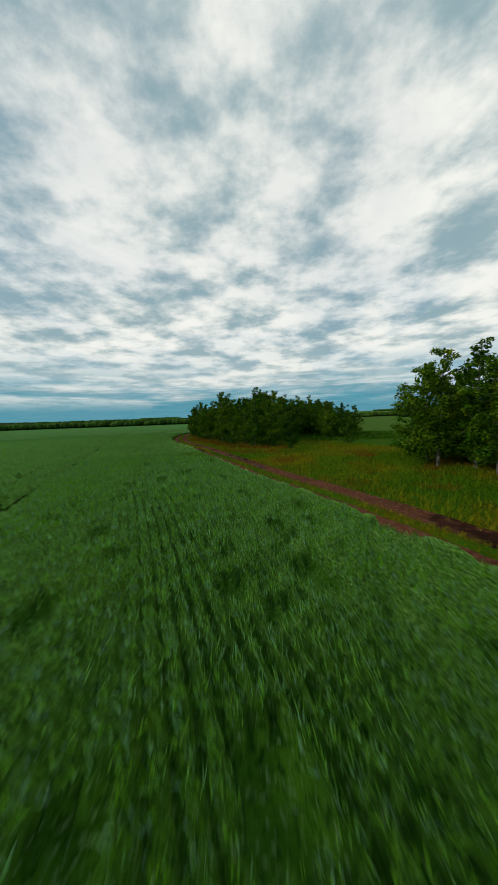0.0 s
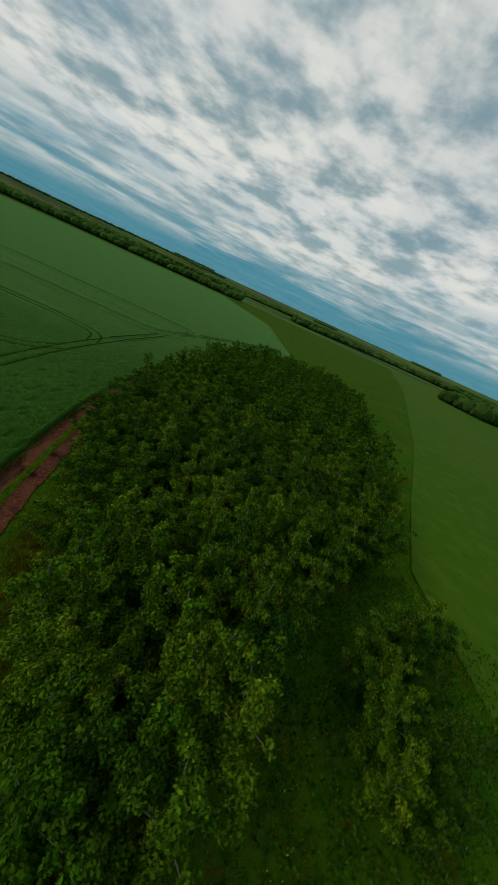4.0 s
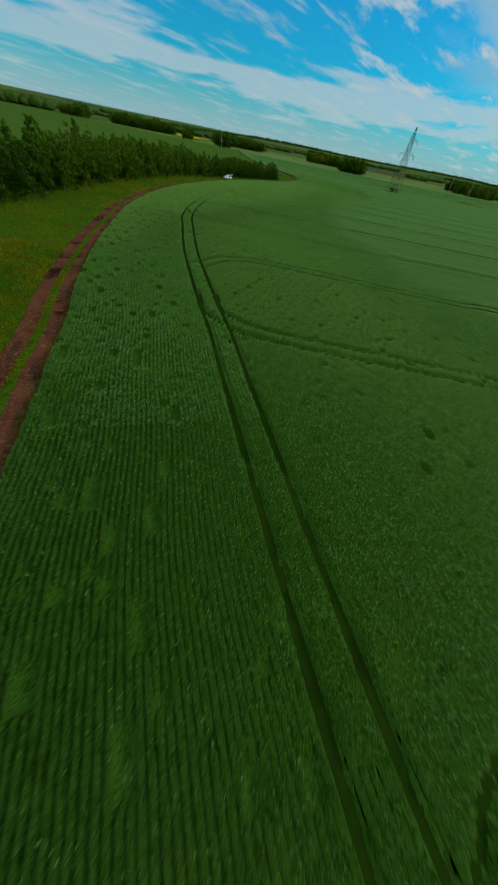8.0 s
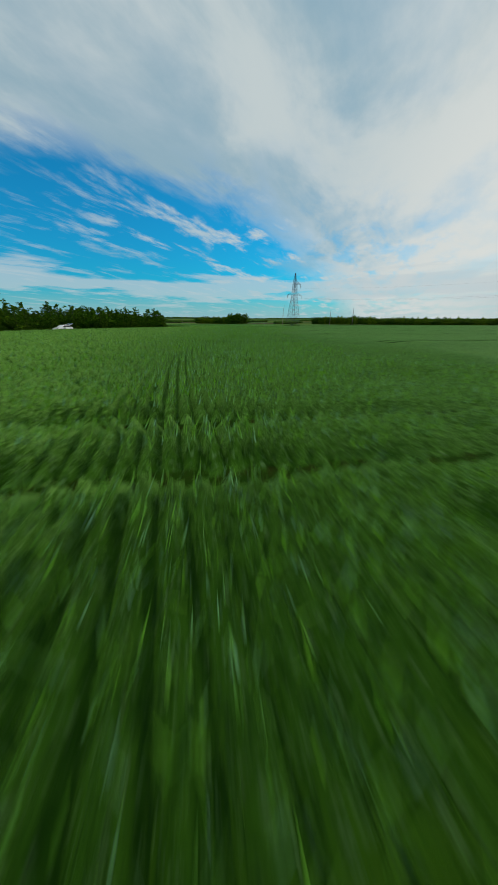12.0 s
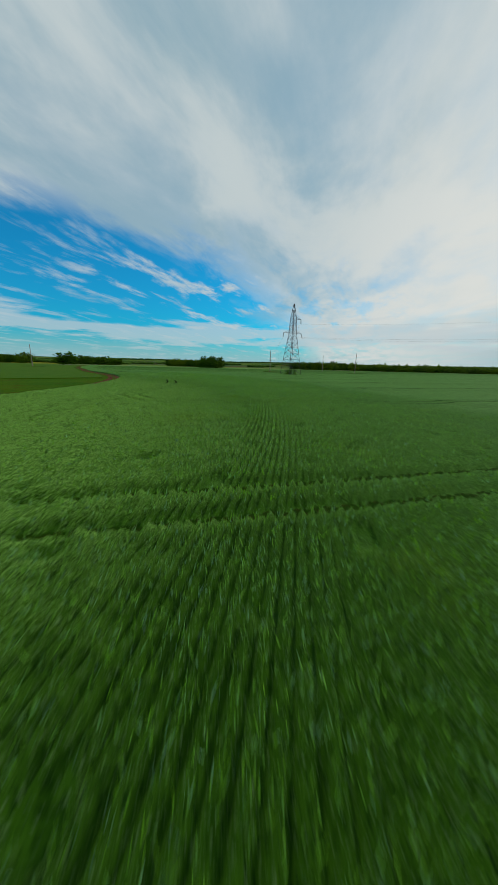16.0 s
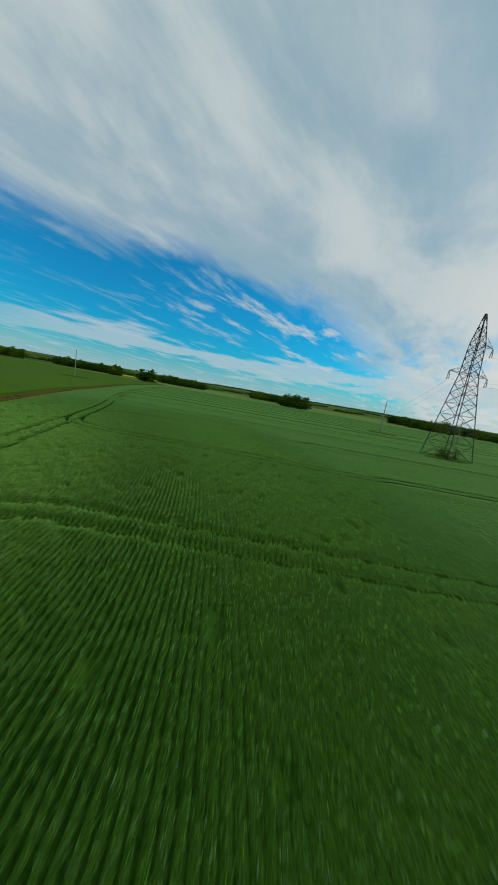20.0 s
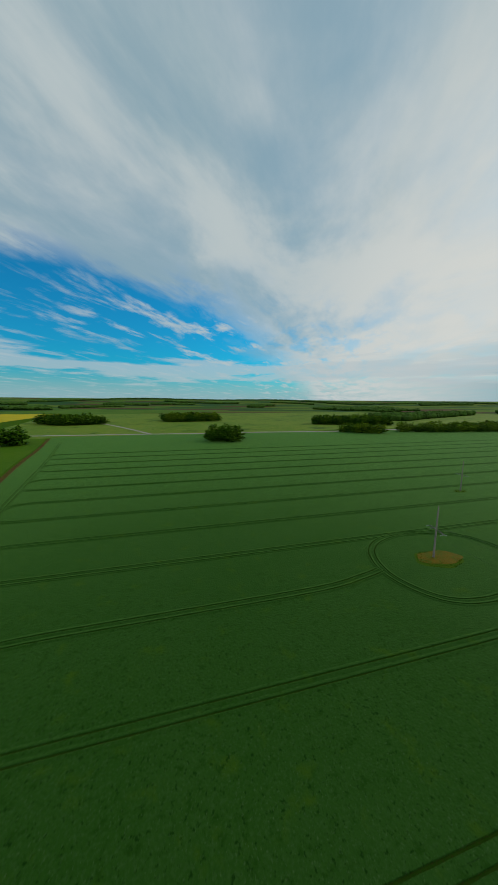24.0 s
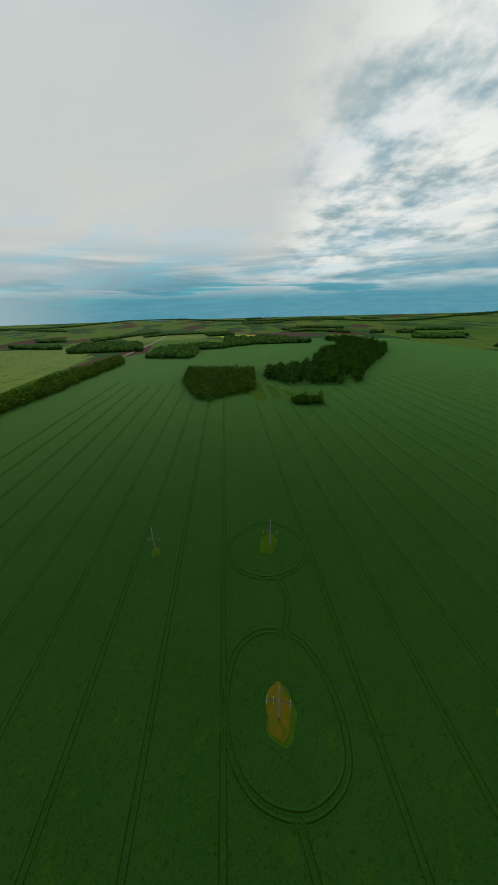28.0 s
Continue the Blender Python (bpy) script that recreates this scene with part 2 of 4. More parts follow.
nt_ = CROP.node_tree      # the headland's crop passes into the inner crop without a seam
stand_ = nt_.nodes.new("ShaderNodeAttribute")
stand_.attribute_name = "stand"
skin = nt_.nodes["Principled BSDF"]
inner_ = tones(nt_, nt_.nodes["Geometry"].outputs["Position"], *INNER_SHADED)
link(nt_, mix_color(nt_, stand_.outputs["Fac"], inner_, skin.inputs["Base Color"].links[0].from_socket), skin.inputs["Base Color"])
link(nt_, math_node(nt_, "MULTIPLY_ADD", stand_.outputs["Fac"], 0.29, 0.37), skin.inputs["Sheen Weight"])
BLADE = material("cereal_blades", [(0.110, 0.300, 0.008), (0.132, 0.310, 0.034), (0.160, 0.310, 0.190)], 0.25, 0.6, fine=24.0, island=0.65,
                 spots=[((0.105, 0.200, 0.008), 0.58, 0.72, 0.11)], spec=0.05, through_light=0.5)
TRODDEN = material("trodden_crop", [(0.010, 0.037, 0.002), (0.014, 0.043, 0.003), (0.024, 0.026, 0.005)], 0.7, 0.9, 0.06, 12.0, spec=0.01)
MEADOW_VELVET = (0.35, 0.4, (0.70, 0.75, 0.08))
GRASS = material("meadow_grass", [(0.031, 0.090, 0.003), (0.052, 0.104, 0.003), (0.020, 0.066, 0.003)], 0.08, 0.9, 0.12, 5.0, 20.0,
                 [((0.080, 0.070, 0.003), 0.54, 0.72, 0.13), ((0.080, 0.028, 0.004), 0.58, 0.70, 0.19)], spec=0.01)
TUFT = material("meadow_blades", [(0.078, 0.176, 0.005), (0.135, 0.198, 0.005), (0.048, 0.132, 0.004)], 0.08, 0.7, fine=20.0, island=0.55,
                spots=[((0.215, 0.180, 0.006), 0.42, 0.62, 0.13), ((0.190, 0.080, 0.008), 0.52, 0.66, 0.23)], spec=0.02, through_light=0.3, sheen=MEADOW_VELVET)
RUST = material("rusty_sorrel", [(0.170, 0.065, 0.008), (0.130, 0.085, 0.006), (0.190, 0.105, 0.010)], 0.5, 0.8, island=0.5, spec=0.02, through_light=0.3)
PETAL = material("white_petals", [(0.42, 0.40, 0.16), (0.46, 0.36, 0.04), (0.50, 0.48, 0.36)], 0.3, 0.7, island=0.3)
DIRT = material("reddish_dirt", [(0.112, 0.042, 0.021), (0.070, 0.025, 0.013), (0.150, 0.064, 0.036)], 0.35, 0.95, 0.10, 7.0, 14.0,
                [((0.024, 0.010, 0.006), 0.52, 0.64, 0.34), ((0.170, 0.080, 0.050), 0.60, 0.70, 1.3)], spec=0.02)
MUD = material("damp_dirt", [(0.040, 0.017, 0.010), (0.066, 0.028, 0.016), (0.090, 0.040, 0.022)], 0.9, 0.72, 0.04, 6.0, spec=0.06)
LEAF = material("birch_leaves", [(0.042, 0.116, 0.003), (0.068, 0.146, 0.004), (0.124, 0.196, 0.007)], 0.12, 0.7, fine=10.0, island=0.75, spec=0.04, vary=0.25, through_light=0.3)
LEAF_DARK = material("dark_leaves", [(0.024, 0.078, 0.003), (0.036, 0.096, 0.004), (0.064, 0.128, 0.006)], 0.12, 0.7, fine=10.0, island=0.75, spec=0.04, vary=0.25, through_light=0.3)
FARWOOD = material("far_foliage", [(0.028, 0.070, 0.010), (0.042, 0.088, 0.012), (0.056, 0.102, 0.016)], 0.05, 0.9, 0.5, 1.2, 10.0, island=0.35, spec=0.02)
BARK = material("birch_bark", [(0.26, 0.24, 0.19), (0.16, 0.15, 0.12), (0.05, 0.04, 0.035)], 1.5, 0.8, 0.01, 20.0, 3.0)
BARK_GREY = material("grey_bark", [(0.13, 0.11, 0.09), (0.09, 0.075, 0.06), (0.05, 0.045, 0.04)], 1.5, 0.9, 0.01, 20.0, 3.0)
STEEL = material("weathered_steel", [(0.030, 0.028, 0.030), (0.048, 0.040, 0.038), (0.065, 0.05, 0.06)], 0.8, 0.6, metal=0.3, spec=0.5)
CONCRETE = material("pole_concrete", [(0.22, 0.19, 0.16), (0.17, 0.145, 0.12), (0.26, 0.22, 0.19)], 0.6, 0.9, 0.01, 15.0)
GLASSY = material("porcelain", [(0.26, 0.28, 0.28), (0.20, 0.22, 0.22)], 2.0, 0.35, spec=0.5)
WIRE = material("aluminium_wire", [(0.05, 0.055, 0.06), (0.04, 0.045, 0.05)], 1.0, 0.5, metal=0.5)
GRAVEL = material("pale_road", [(0.30, 0.28, 0.25), (0.22, 0.20, 0.18)], 0.05, 0.9)
RAPE = material("flowering_rapeseed", [(0.42, 0.33, 0.005), (0.34, 0.30, 0.008)], 0.02, 0.8)
FIELD_LIGHT = material("light_green_field", [(0.112, 0.172, 0.014), (0.078, 0.148, 0.011), (0.145, 0.182, 0.024)], 0.006, 0.85, fine=12.0, spots=[((0.048, 0.096, 0.008), 0.56, 0.66, 0.018), ((0.030, 0.066, 0.006), 0.62, 0.66, 0.05)])
FIELD_DARK = material("green_field", [(0.042, 0.104, 0.004), (0.054, 0.114, 0.005), (0.064, 0.120, 0.009)], 0.012, 0.85, 0.15, 2.0, 25.0, spots=[((0.034, 0.084, 0.004), 0.56, 0.7, 0.5)], spec=0.02)
FARMLAND = material("distant_farmland", [(0.056, 0.118, 0.014), (0.080, 0.142, 0.018)], 0.01, 0.9, fine=9.0, spec=0.02)
nt_ = FARMLAND.node_tree
cells = nt_.nodes.new("ShaderNodeTexVoronoi")     # a patchwork of fields, each of its own green
cells.inputs["Scale"].default_value = 0.0030
squeeze = nt_.nodes.new("ShaderNodeMapping")
squeeze.inputs["Scale"].default_value, squeeze.inputs["Rotation"].default_value = (1.0, 2.4, 1.0), (0, 0, 0.35)
link(nt_, nt_.nodes["Geometry"].outputs["Position"], squeeze.inputs[0])
link(nt_, squeeze.outputs[0], cells.inputs["Vector"])
tone = nt_.nodes.new("ShaderNodeSeparateColor")
link(nt_, cells.outputs["Color"], tone.inputs[0])
base = nt_.nodes["Principled BSDF"].inputs["Base Color"]
patch = mix_color(nt_, ramp_node(nt_, tone.outputs[0], 0.45, 0.55), base.links[0].from_socket, (0.026, 0.068, 0.018))
patch = mix_color(nt_, ramp_node(nt_, tone.outputs[1], 0.66, 0.70), patch, (0.085, 0.125, 0.016))
patch = mix_color(nt_, ramp_node(nt_, tone.outputs[2], 0.90, 0.92), patch, (0.075, 0.040, 0.024))
link(nt_, patch, base)
FIELD_BROWN = material("ploughed_field", [(0.075, 0.038, 0.024), (0.055, 0.030, 0.020)], 0.01, 0.9)
WEEDS_GREEN = material("green_weeds", [(0.036, 0.086, 0.004), (0.028, 0.078, 0.004), (0.066, 0.088, 0.004)], 0.3, 0.85, 0.2, 4.0, 8.0, spec=0.02)
WEEDS = material("yellow_weeds", [(0.110, 0.082, 0.003), (0.055, 0.088, 0.003), (0.132, 0.058, 0.003)], 0.3, 0.8, 0.2, 4.0, 8.0)
PAINT = material("white_car_paint", [(0.72, 0.73, 0.73), (0.66, 0.67, 0.68)], 0.5, 0.25, spec=0.5)
DARK_GLASS = material("dark_car_glass", [(0.012, 0.014, 0.016), (0.018, 0.02, 0.022)], 1.0, 0.08, spec=0.5)
RUBBER = material("black_rubber", [(0.015, 0.015, 0.015), (0.022, 0.021, 0.02)], 3.0, 0.85)
ALLOY = material("wheel_alloy", [(0.35, 0.36, 0.37), (0.28, 0.29, 0.3)], 3.0, 0.35, metal=0.7, spec=0.5)


# ---------------------------------------------------------------- mesh helpers
def mesh_object(name, verts, faces, mat, parent=None, smooth=False):
    me = bpy.data.meshes.new(name)
    me.from_pydata([tuple(map(float, p)) for p in verts], [], faces)
    me.materials.append(mat)
    if smooth:
        me.polygons.foreach_set("use_smooth", [True] * len(me.polygons))
    ob = new(name, me)
    if parent is not None:
        ob.parent = parent
    return ob


def grid_object(name, pts, mat, parent=None, smooth=True):
    """pts: rows x columns x 3 array of places."""
    r, c = pts.shape[:2]
    i = (np.arange(r - 1)[:, None] * c + np.arange(c - 1)[None, :]).ravel()
    quads = np.stack([i, i + 1, i + c + 1, i + c], 1)
    me = bpy.data.meshes.new(name)
    me.vertices.add(r * c), me.loops.add(quads.size), me.polygons.add(len(quads))
    me.vertices.foreach_set("co", pts.reshape(-1).astype(np.float32))
    me.loops.foreach_set("vertex_index", quads.ravel().astype(np.int32))
    me.polygons.foreach_set("loop_start", np.arange(0, quads.size, 4, dtype=np.int32))
    me.polygons.foreach_set("use_smooth", np.full(len(quads), smooth))
    me.update(calc_edges=True)
    me.validate()
    me.materials.append(mat)
    ob = new(name, me)
    if parent is not None:
        ob.parent = parent
    return ob


def tris_object(name, verts, n_per, mat, parent=None):
    """Loose polygons of n_per corners each, from an array of corners."""
    v = np.asarray(verts, np.float32).reshape(-1, 3)
    n = len(v) // n_per
    me = bpy.data.meshes.new(name)
    me.vertices.add(len(v)), me.loops.add(len(v)), me.polygons.add(n)
    me.vertices.foreach_set("co", v.ravel())
    me.loops.foreach_set("vertex_index", np.arange(len(v), dtype=np.int32))
    me.polygons.foreach_set("loop_start", np.arange(0, len(v), n_per, dtype=np.int32))
    me.update(calc_edges=True)
    me.materials.append(mat)
    ob = new(name, me)
    if parent is not None:
        ob.parent = parent
    return ob


def empty(name, label="", category="", group="", kind="", at=(0, 0, 0)):
    ob = new(name)
    ob.location = at
    return tagged(ob, label, category, group, kind)


def spline(points, step):
    """A smooth line through points in the plan, sampled about every step metres, with its length at each sample."""
    p = np.array(points, float)
    p = np.vstack([2 * p[0] - p[1], p, 2 * p[-1] - p[-2]])
    out = []
    for i in range(1, len(p) - 2):
        n = max(2, int(np.linalg.norm(p[i + 1] - p[i]) / step))
        for t in np.linspace(0, 1, n, endpoint=False):
            a, b, c, d = p[i - 1], p[i], p[i + 1], p[i + 2]
            out.append(0.5 * (2 * b + (c - a) * t + (2 * a - 5 * b + 4 * c - d) * t * t + (3 * b - a - 3 * c + d) * t ** 3))
    out.append(p[-2])
    out = np.array(out)
    s = np.r_[0, np.cumsum(np.linalg.norm(np.diff(out, axis=0), axis=1))]
    even = np.arange(0, s[-1], step)
    return np.stack([np.interp(even, s, out[:, 0]), np.interp(even, s, out[:, 1])], 1)


def normals(line):
    d = np.gradient(line, axis=0)
    d /= np.linalg.norm(d, axis=1)[:, None]
    return np.stack([d[:, 1], -d[:, 0]], 1)      # to the right of the way


def wave(x, y, s, seed=0.0):
    """A cheap smooth noise in the plan, about -1 to 1."""
    x, y = x / s, y / s
    return (np.sin(1.7 * x + 2.3 * np.sin(0.9 * y + seed) + seed) + np.sin(2.1 * y - 1.9 * np.sin(1.1 * x - seed) + 1.3 * seed)
            + np.sin(3.7 * x - 2.9 * y + 2.1 * np.sin(0.7 * x + 0.8 * y) + seed)) / 3


def ribbon(line, offsets, heights, jitter=0.0, seed=0.0):
    """Places of a strip along line: one column for each offset to its right."""
    nrm = normals(line)
    cols = []
    for k, (o, h) in enumerate(zip(offsets, heights)):
        w = jitter * wave(line[:, 0], line[:, 1], 1.3, seed + 2.7 * k) if jitter else 0
        q = line + nrm * (o + w)[:, None] if jitter else line + nrm * o
        cols.append(np.column_stack([q, np.full(len(q), h) if np.isscalar(h) else h]))
    return np.stack(cols, 1)


def rod(a, b, r, n=4):
    a, b = Vector(a), Vector(b)
    z = (b - a).normalized()
    x = z.orthogonal().normalized()
    y = z.cross(x)
    vs = [p + (x * math.cos(2 * math.pi * i / n) + y * math.sin(2 * math.pi * i / n)) * r for p in (a, b) for i in range(n)]
    fs = [(i, (i + 1) % n, n + (i + 1) % n, n + i) for i in range(n)] + [tuple(range(n))[::-1], tuple(range(n, 2 * n))]
    return vs, fs


def rods_object(name, bars, mat, parent=None, n=4):
    vs, fs = [], []
    for a, b, r in bars:
        v, f = rod(a, b, r, n)
        fs += [tuple(i + len(vs) for i in q) for q in f]
        vs += v
    return mesh_object(name, vs, fs, mat, parent)


# ---------------------------------------------------------------- the plan
ROAD = [(9, 240), (0, 215), (-9, 196), (-15.3, 180), (-18.7, 164), (-20.1, 150), (-20.7, 136), (-20.9, 126), (-20.3, 115.5), (-18.8, 107), (-16.9, 98.5), (-15.4, 93), (-13.7, 88), (-11.9, 83.7), (-9.9, 79.2), (-7.1, 73.2), (-4.6, 66.6), (-2.0, 60.6), (0.8, 53.6), (4.6, 45.6), (10.6, 30.2), (15.8, 14), (19.6, 0), (22.6, -20), (23.6, -42), (22, -64), (18.5, -86), (14.6, -102), (7.4, -122), (-0.6, -142), (-5.6, -161), (-8.2, -180), (-7.6, -199), (-4.6, -218), (2, -240), (12, -264), (22, -290), (33, -325), (44, -359), (54, -391), (66, -433), (81, -495), (96, -560), (112, -640), (135, -735)]
road_line = spline(ROAD, 0.5)
EDGE = -1.75     # crop edge, to the west of the road's middle line

ground = None


def rise(x, y):
    """The land lies flat, then lifts gently towards the far skyline."""
    r = np.hypot(np.asarray(x, float) + 40, np.asarray(y, float) + 260)
    return 70.0 * np.clip((r - 2400) / 2200, 0, 1) ** 1.4


def make_ground():
    rings, seg = [0, 60, 150, 300, 600, 1000, 1600, 2400, 2900, 3400, 4000, 4600], 96
    pts = np.zeros((len(rings), seg + 1, 3))
    for i, r in enumerate(rings):
        a = np.linspace(0, 2 * math.pi, seg + 1)
        pts[i, :, 0], pts[i, :, 1] = r * np.cos(a) - 40, r * np.sin(a) - 260
        pts[i, :, 2] = rise(pts[i, :, 0], pts[i, :, 1])
    g = grid_object("ground", pts, GRASS)
    g.data.materials.append(FARMLAND)
    for p in g.data.polygons:
        if p.index // seg >= rings.index(1000):
            p.material_index = 1
    return tagged(g, "green meadow ground with yellow and rusty patches", "ground", kind="structure")


ground = make_ground()


def polygon_sheet(name, outline, z, mat, label, category, kind="structure"):
    bm = bmesh.new()
    vs = [bm.verts.new((p[0], p[1], z)) for p in outline]
    es = [bm.edges.new((vs[i], vs[(i + 1) % len(vs)])) for i in range(len(vs))]
    bmesh.ops.triangle_fill(bm, use_beauty=True, use_dissolve=False, edges=es, normal=(0, 0, 1))
    lo = [bm.verts.new((p[0], p[1], -0.05)) for p in outline]
    for i in range(len(vs)):
        j = (i + 1) % len(vs)
        bm.faces.new((vs[i], lo[i], lo[j], vs[j]))
    me = bpy.data.meshes.new(name)
    bm.to_mesh(me)
    bm.free()
    me.materials.append(mat)
    return tagged(new(name, me), label, category, kind=kind)


def offset_line(line, o):
    return line + normals(line) * o


# the road runs south, so its right is west, where the crop stands
crop_edge = offset_line(road_line, -EDGE)[::8]
CROP_Z = 0.34
field_outline = [tuple(p) for p in crop_edge] + [(125, -744), (8, -755), (-73, -745), (-132, -754), (-300, -743), (-429, -749), (-1095, -723), (-1446, -539), (-1621, 20), (-1459, 415), (-824, 448), (-379, 591), (-120, 600), (-20, 400)]
polygon_sheet("field", field_outline, CROP_Z, CROP_FAR, "wide field of knee-high blue-green cereal crop", "crop field")
EAST = [(24, 108), (32, 128), (48, 165), (110, 340), (220, 720), (1000, 1250), (2170, 980), (2170, -900), (500, -820), (240, -740), (152, -735)]
EAST += [tuple(p) for p in offset_line(road_line, -3.4)[::12][::-1] if p[1] < -205 and p[1] > -728]
EAST += [(22, -192), (42, -160), (56, -110), (62, -50), (60, 0), (50, 45), (38, 70), (26, 90)]
polygon_sheet("field_east", EAST, 0.22, FIELD_DARK, "dull green meadow-like field beyond the woods", "crop field")


# ---------------------------------------------------------------- dirt track
def make_track():
    track = empty("dirt_track", "two-rut reddish dirt track with a grassy middle", "dirt track", kind="structure")
    for k, o in enumerate((-0.93, 0.93)):
        x, y = road_line[:, 0], road_line[:, 1]
        deep = 0.045 + 0.02 * wave(x, y, 2.1, k)
        w = 0.66
        pts = ribbon(road_line, np.array([o - w, o - 0.33, o, o + 0.33, o + w]), [0.075, deep, deep - 0.012, deep, 0.075], 0.08, 3.0 * k)
        grid_object("rut", pts, DIRT, track)
    nrm = normals(road_line)
    for along_y, side, rx, ry in ((62.8, -1, 0.26, 2.6), (59.6, 1, 0.2, 1.2), (57.2, -1, 0.24, 1.6), (47.0, 1, 0.32, 1.7), (17.0, -1, 0.42, 2.2), (18.2, 1, 0.4, 1.8), (76.0, -1, 0.3, 2.0), (88.0, -1, 0.32, 1.8), (97.6, 1, 0.36, 1.8)):
        i = int(np.argmin(abs(road_line[:, 1] - along_y)))
        (x0, y0), turn = road_line[i] + nrm[i] * side * 0.93, math.degrees(math.atan2(nrm[i][1], nrm[i][0]))
        vs = []
        for i in range(28):
            a = 2 * math.pi * i / 28
            w = 1 + 0.16 * math.sin(3 * a + x0) + 0.1 * math.sin(5 * a)
            lx, ly, c, s = rx * w * math.cos(a), ry * w * math.sin(a), math.cos(radians(turn)), math.sin(radians(turn))
            vs.append((x0 + lx * c - ly * s, y0 + lx * s + ly * c, 0.048))
        damp = mesh_object("damp_patch", vs + [(x, y, 0.01) for x, y, z in vs], [tuple(range(28))] + [(i, 28 + i, 28 + (i + 1) % 28, (i + 1) % 28) for i in range(28)], MUD, track)
        tagged(damp, "damp dark patch in the rut")
    mid = ribbon(road_line, np.array([-0.36, -0.16, 0.01, 0.16, 0.36]), [0.05, 0.13, 0.14, 0.13, 0.05], 0.08, 9.0)
    grid_object("grass_strip", mid, GRASS, track)
    return track


make_track()


# ---------------------------------------------------------------- trees
def rnd(a, b):
    return random.uniform(a, b)


def leaf_cloud(centres, per, size, flat=0.6):
    """Small leaf-clump quads scattered round centres (x, y, z, radius)."""
    out = []
    for cx, cy, cz, r in centres:
        n = max(6, int(per * r * r))
        d = np.random.normal(size=(n, 3))
        d /= np.linalg.norm(d, axis=1)[:, None]
        p = np.array([cx, cy, cz]) + d * (r * np.random.uniform(0.35, 1.05, (n, 1))) * np.array([1, 1, flat + 0.3])
        a = np.random.normal(size=(n, 3))
        nrm = d * 0.8 + a * 0.5 + np.array([0, 0, 0.4])
        nrm /= np.linalg.norm(nrm, axis=1)[:, None]
        t = np.cross(nrm, np.random.normal(size=(n, 3)))
        t /= np.linalg.norm(t, axis=1)[:, None]
        b = np.cross(nrm, t)
        s = size * np.random.uniform(0.6, 1.4, (n, 1))
        out.append(np.stack([p - t * s, p + b * s * 0.55, p + t * s, p - b * s * 0.55], 1))
    return np.concatenate(out).reshape(-1, 3)


def make_tree(height, spread, bark, leaf, name="tree", slim=1.0, low=0.05, per=760, size=0.09):
    tree = empty(name)
    bars, centres = [], []
    lean = Vector((rnd(-0.06, 0.06), rnd(-0.06, 0.06), 0))
    seg = 5
    pts = [Vector((0, 0, -0.05)) + lean * height * (i / seg) ** 1.4 + Vector((rnd(-.05, .05), rnd(-.05, .05), height * 0.96 * i / seg)) for i in range(seg + 1)]
    r0 = 0.010 * height + 0.012
    for i in range(seg):
        bars.append((pts[i], pts[i + 1], r0 * (1 - 0.85 * i / seg)))
    limbs = bars
    n = int(7 + height)
    for i in range(n):
        f = low + (1 - low) * (i + 0.5) / n
        k = min(seg - 1, int(f * seg))
        base = pts[k].lerp(pts[k + 1], f * seg - k)
        ang = i * 2.4 + rnd(-0.5, 0.5)
        reach = spread * (math.sin(math.pi * min(1, (f - low) / (1 - low) * 0.85 + 0.12)) ** 0.8) * rnd(0.6, 1.05) * slim * (1.2 - 0.5 * f)
        tip = base + Vector((math.cos(ang) * reach, math.sin(ang) * reach, reach * rnd(0.3, 0.8)))
        limbs.append((base, tip, max(0.012, r0 * 0.28 * (1.1 - f))))
        for q in (0.55, 1.0):
            c = base.lerp(tip, q)
            centres.append((c.x + rnd(-.2, .2), c.y + rnd(-.2, .2), c.z + rnd(-.2, .3), rnd(0.6, 1.05) * (0.28 + 0.105 * spread + 0.026 * height) * (1.2 - 0.72 * f)))
    for f in np.linspace(0.2, 1.0, 11):
        k = min(seg - 1, int(f * seg))
        p = pts[k].lerp(pts[k + 1], f * seg - k)
        centres.append((p.x + rnd(-.12, .12), p.y + rnd(-.12, .12), p.z, 0.16 + 0.34 * spread * (1.06 - f) * rnd(0.8, 1.1)))
    rods_object("trunk", limbs, bark, tree, 5)
    tris_object("crown", leaf_cloud(centres, per, size), 4, leaf, tree)
    return tree


def place_copy(proto, x, y, s, label, group):
    ob = copy_thing(proto, Matrix.Identity(4))
    ob.location, ob.rotation_euler, ob.scale = (x, y, 0), (0, 0, rnd(0, 6.28)), (s * 1.15, s * 1.15, s * rnd(0.92, 1.12))
    return tagged(ob, label, "tree", group)


def inside(x, y, poly):
    r = False
    n = len(poly)
    for i in range(n):
        (x1, y1), (x2, y2) = poly[i], poly[(i + 1) % n]
        if (y1 > y) != (y2 > y) and x < (x2 - x1) * (y - y1) / (y2 - y1) + x1:
            r = not r
    return r


def scatter(poly, gap, tries=30000):
    xs, ys = [p[0] for p in poly], [p[1] for p in poly]
    pts, cells = [], {}
    for _ in range(tries):
        x, y = rnd(min(xs), max(xs)), rnd(min(ys), max(ys))
        if not inside(x, y, poly):
            continue
        c = (int(x // gap), int(y // gap))
        if any((x - a) ** 2 + (y - b) ** 2 < gap * gap for i in (-1, 0, 1) for j in (-1, 0, 1) for a, b in cells.get((c[0] + i, c[1] + j), ())):
            continue
        cells.setdefault(c, []).append((x, y))
        pts.append((x, y))
    return pts


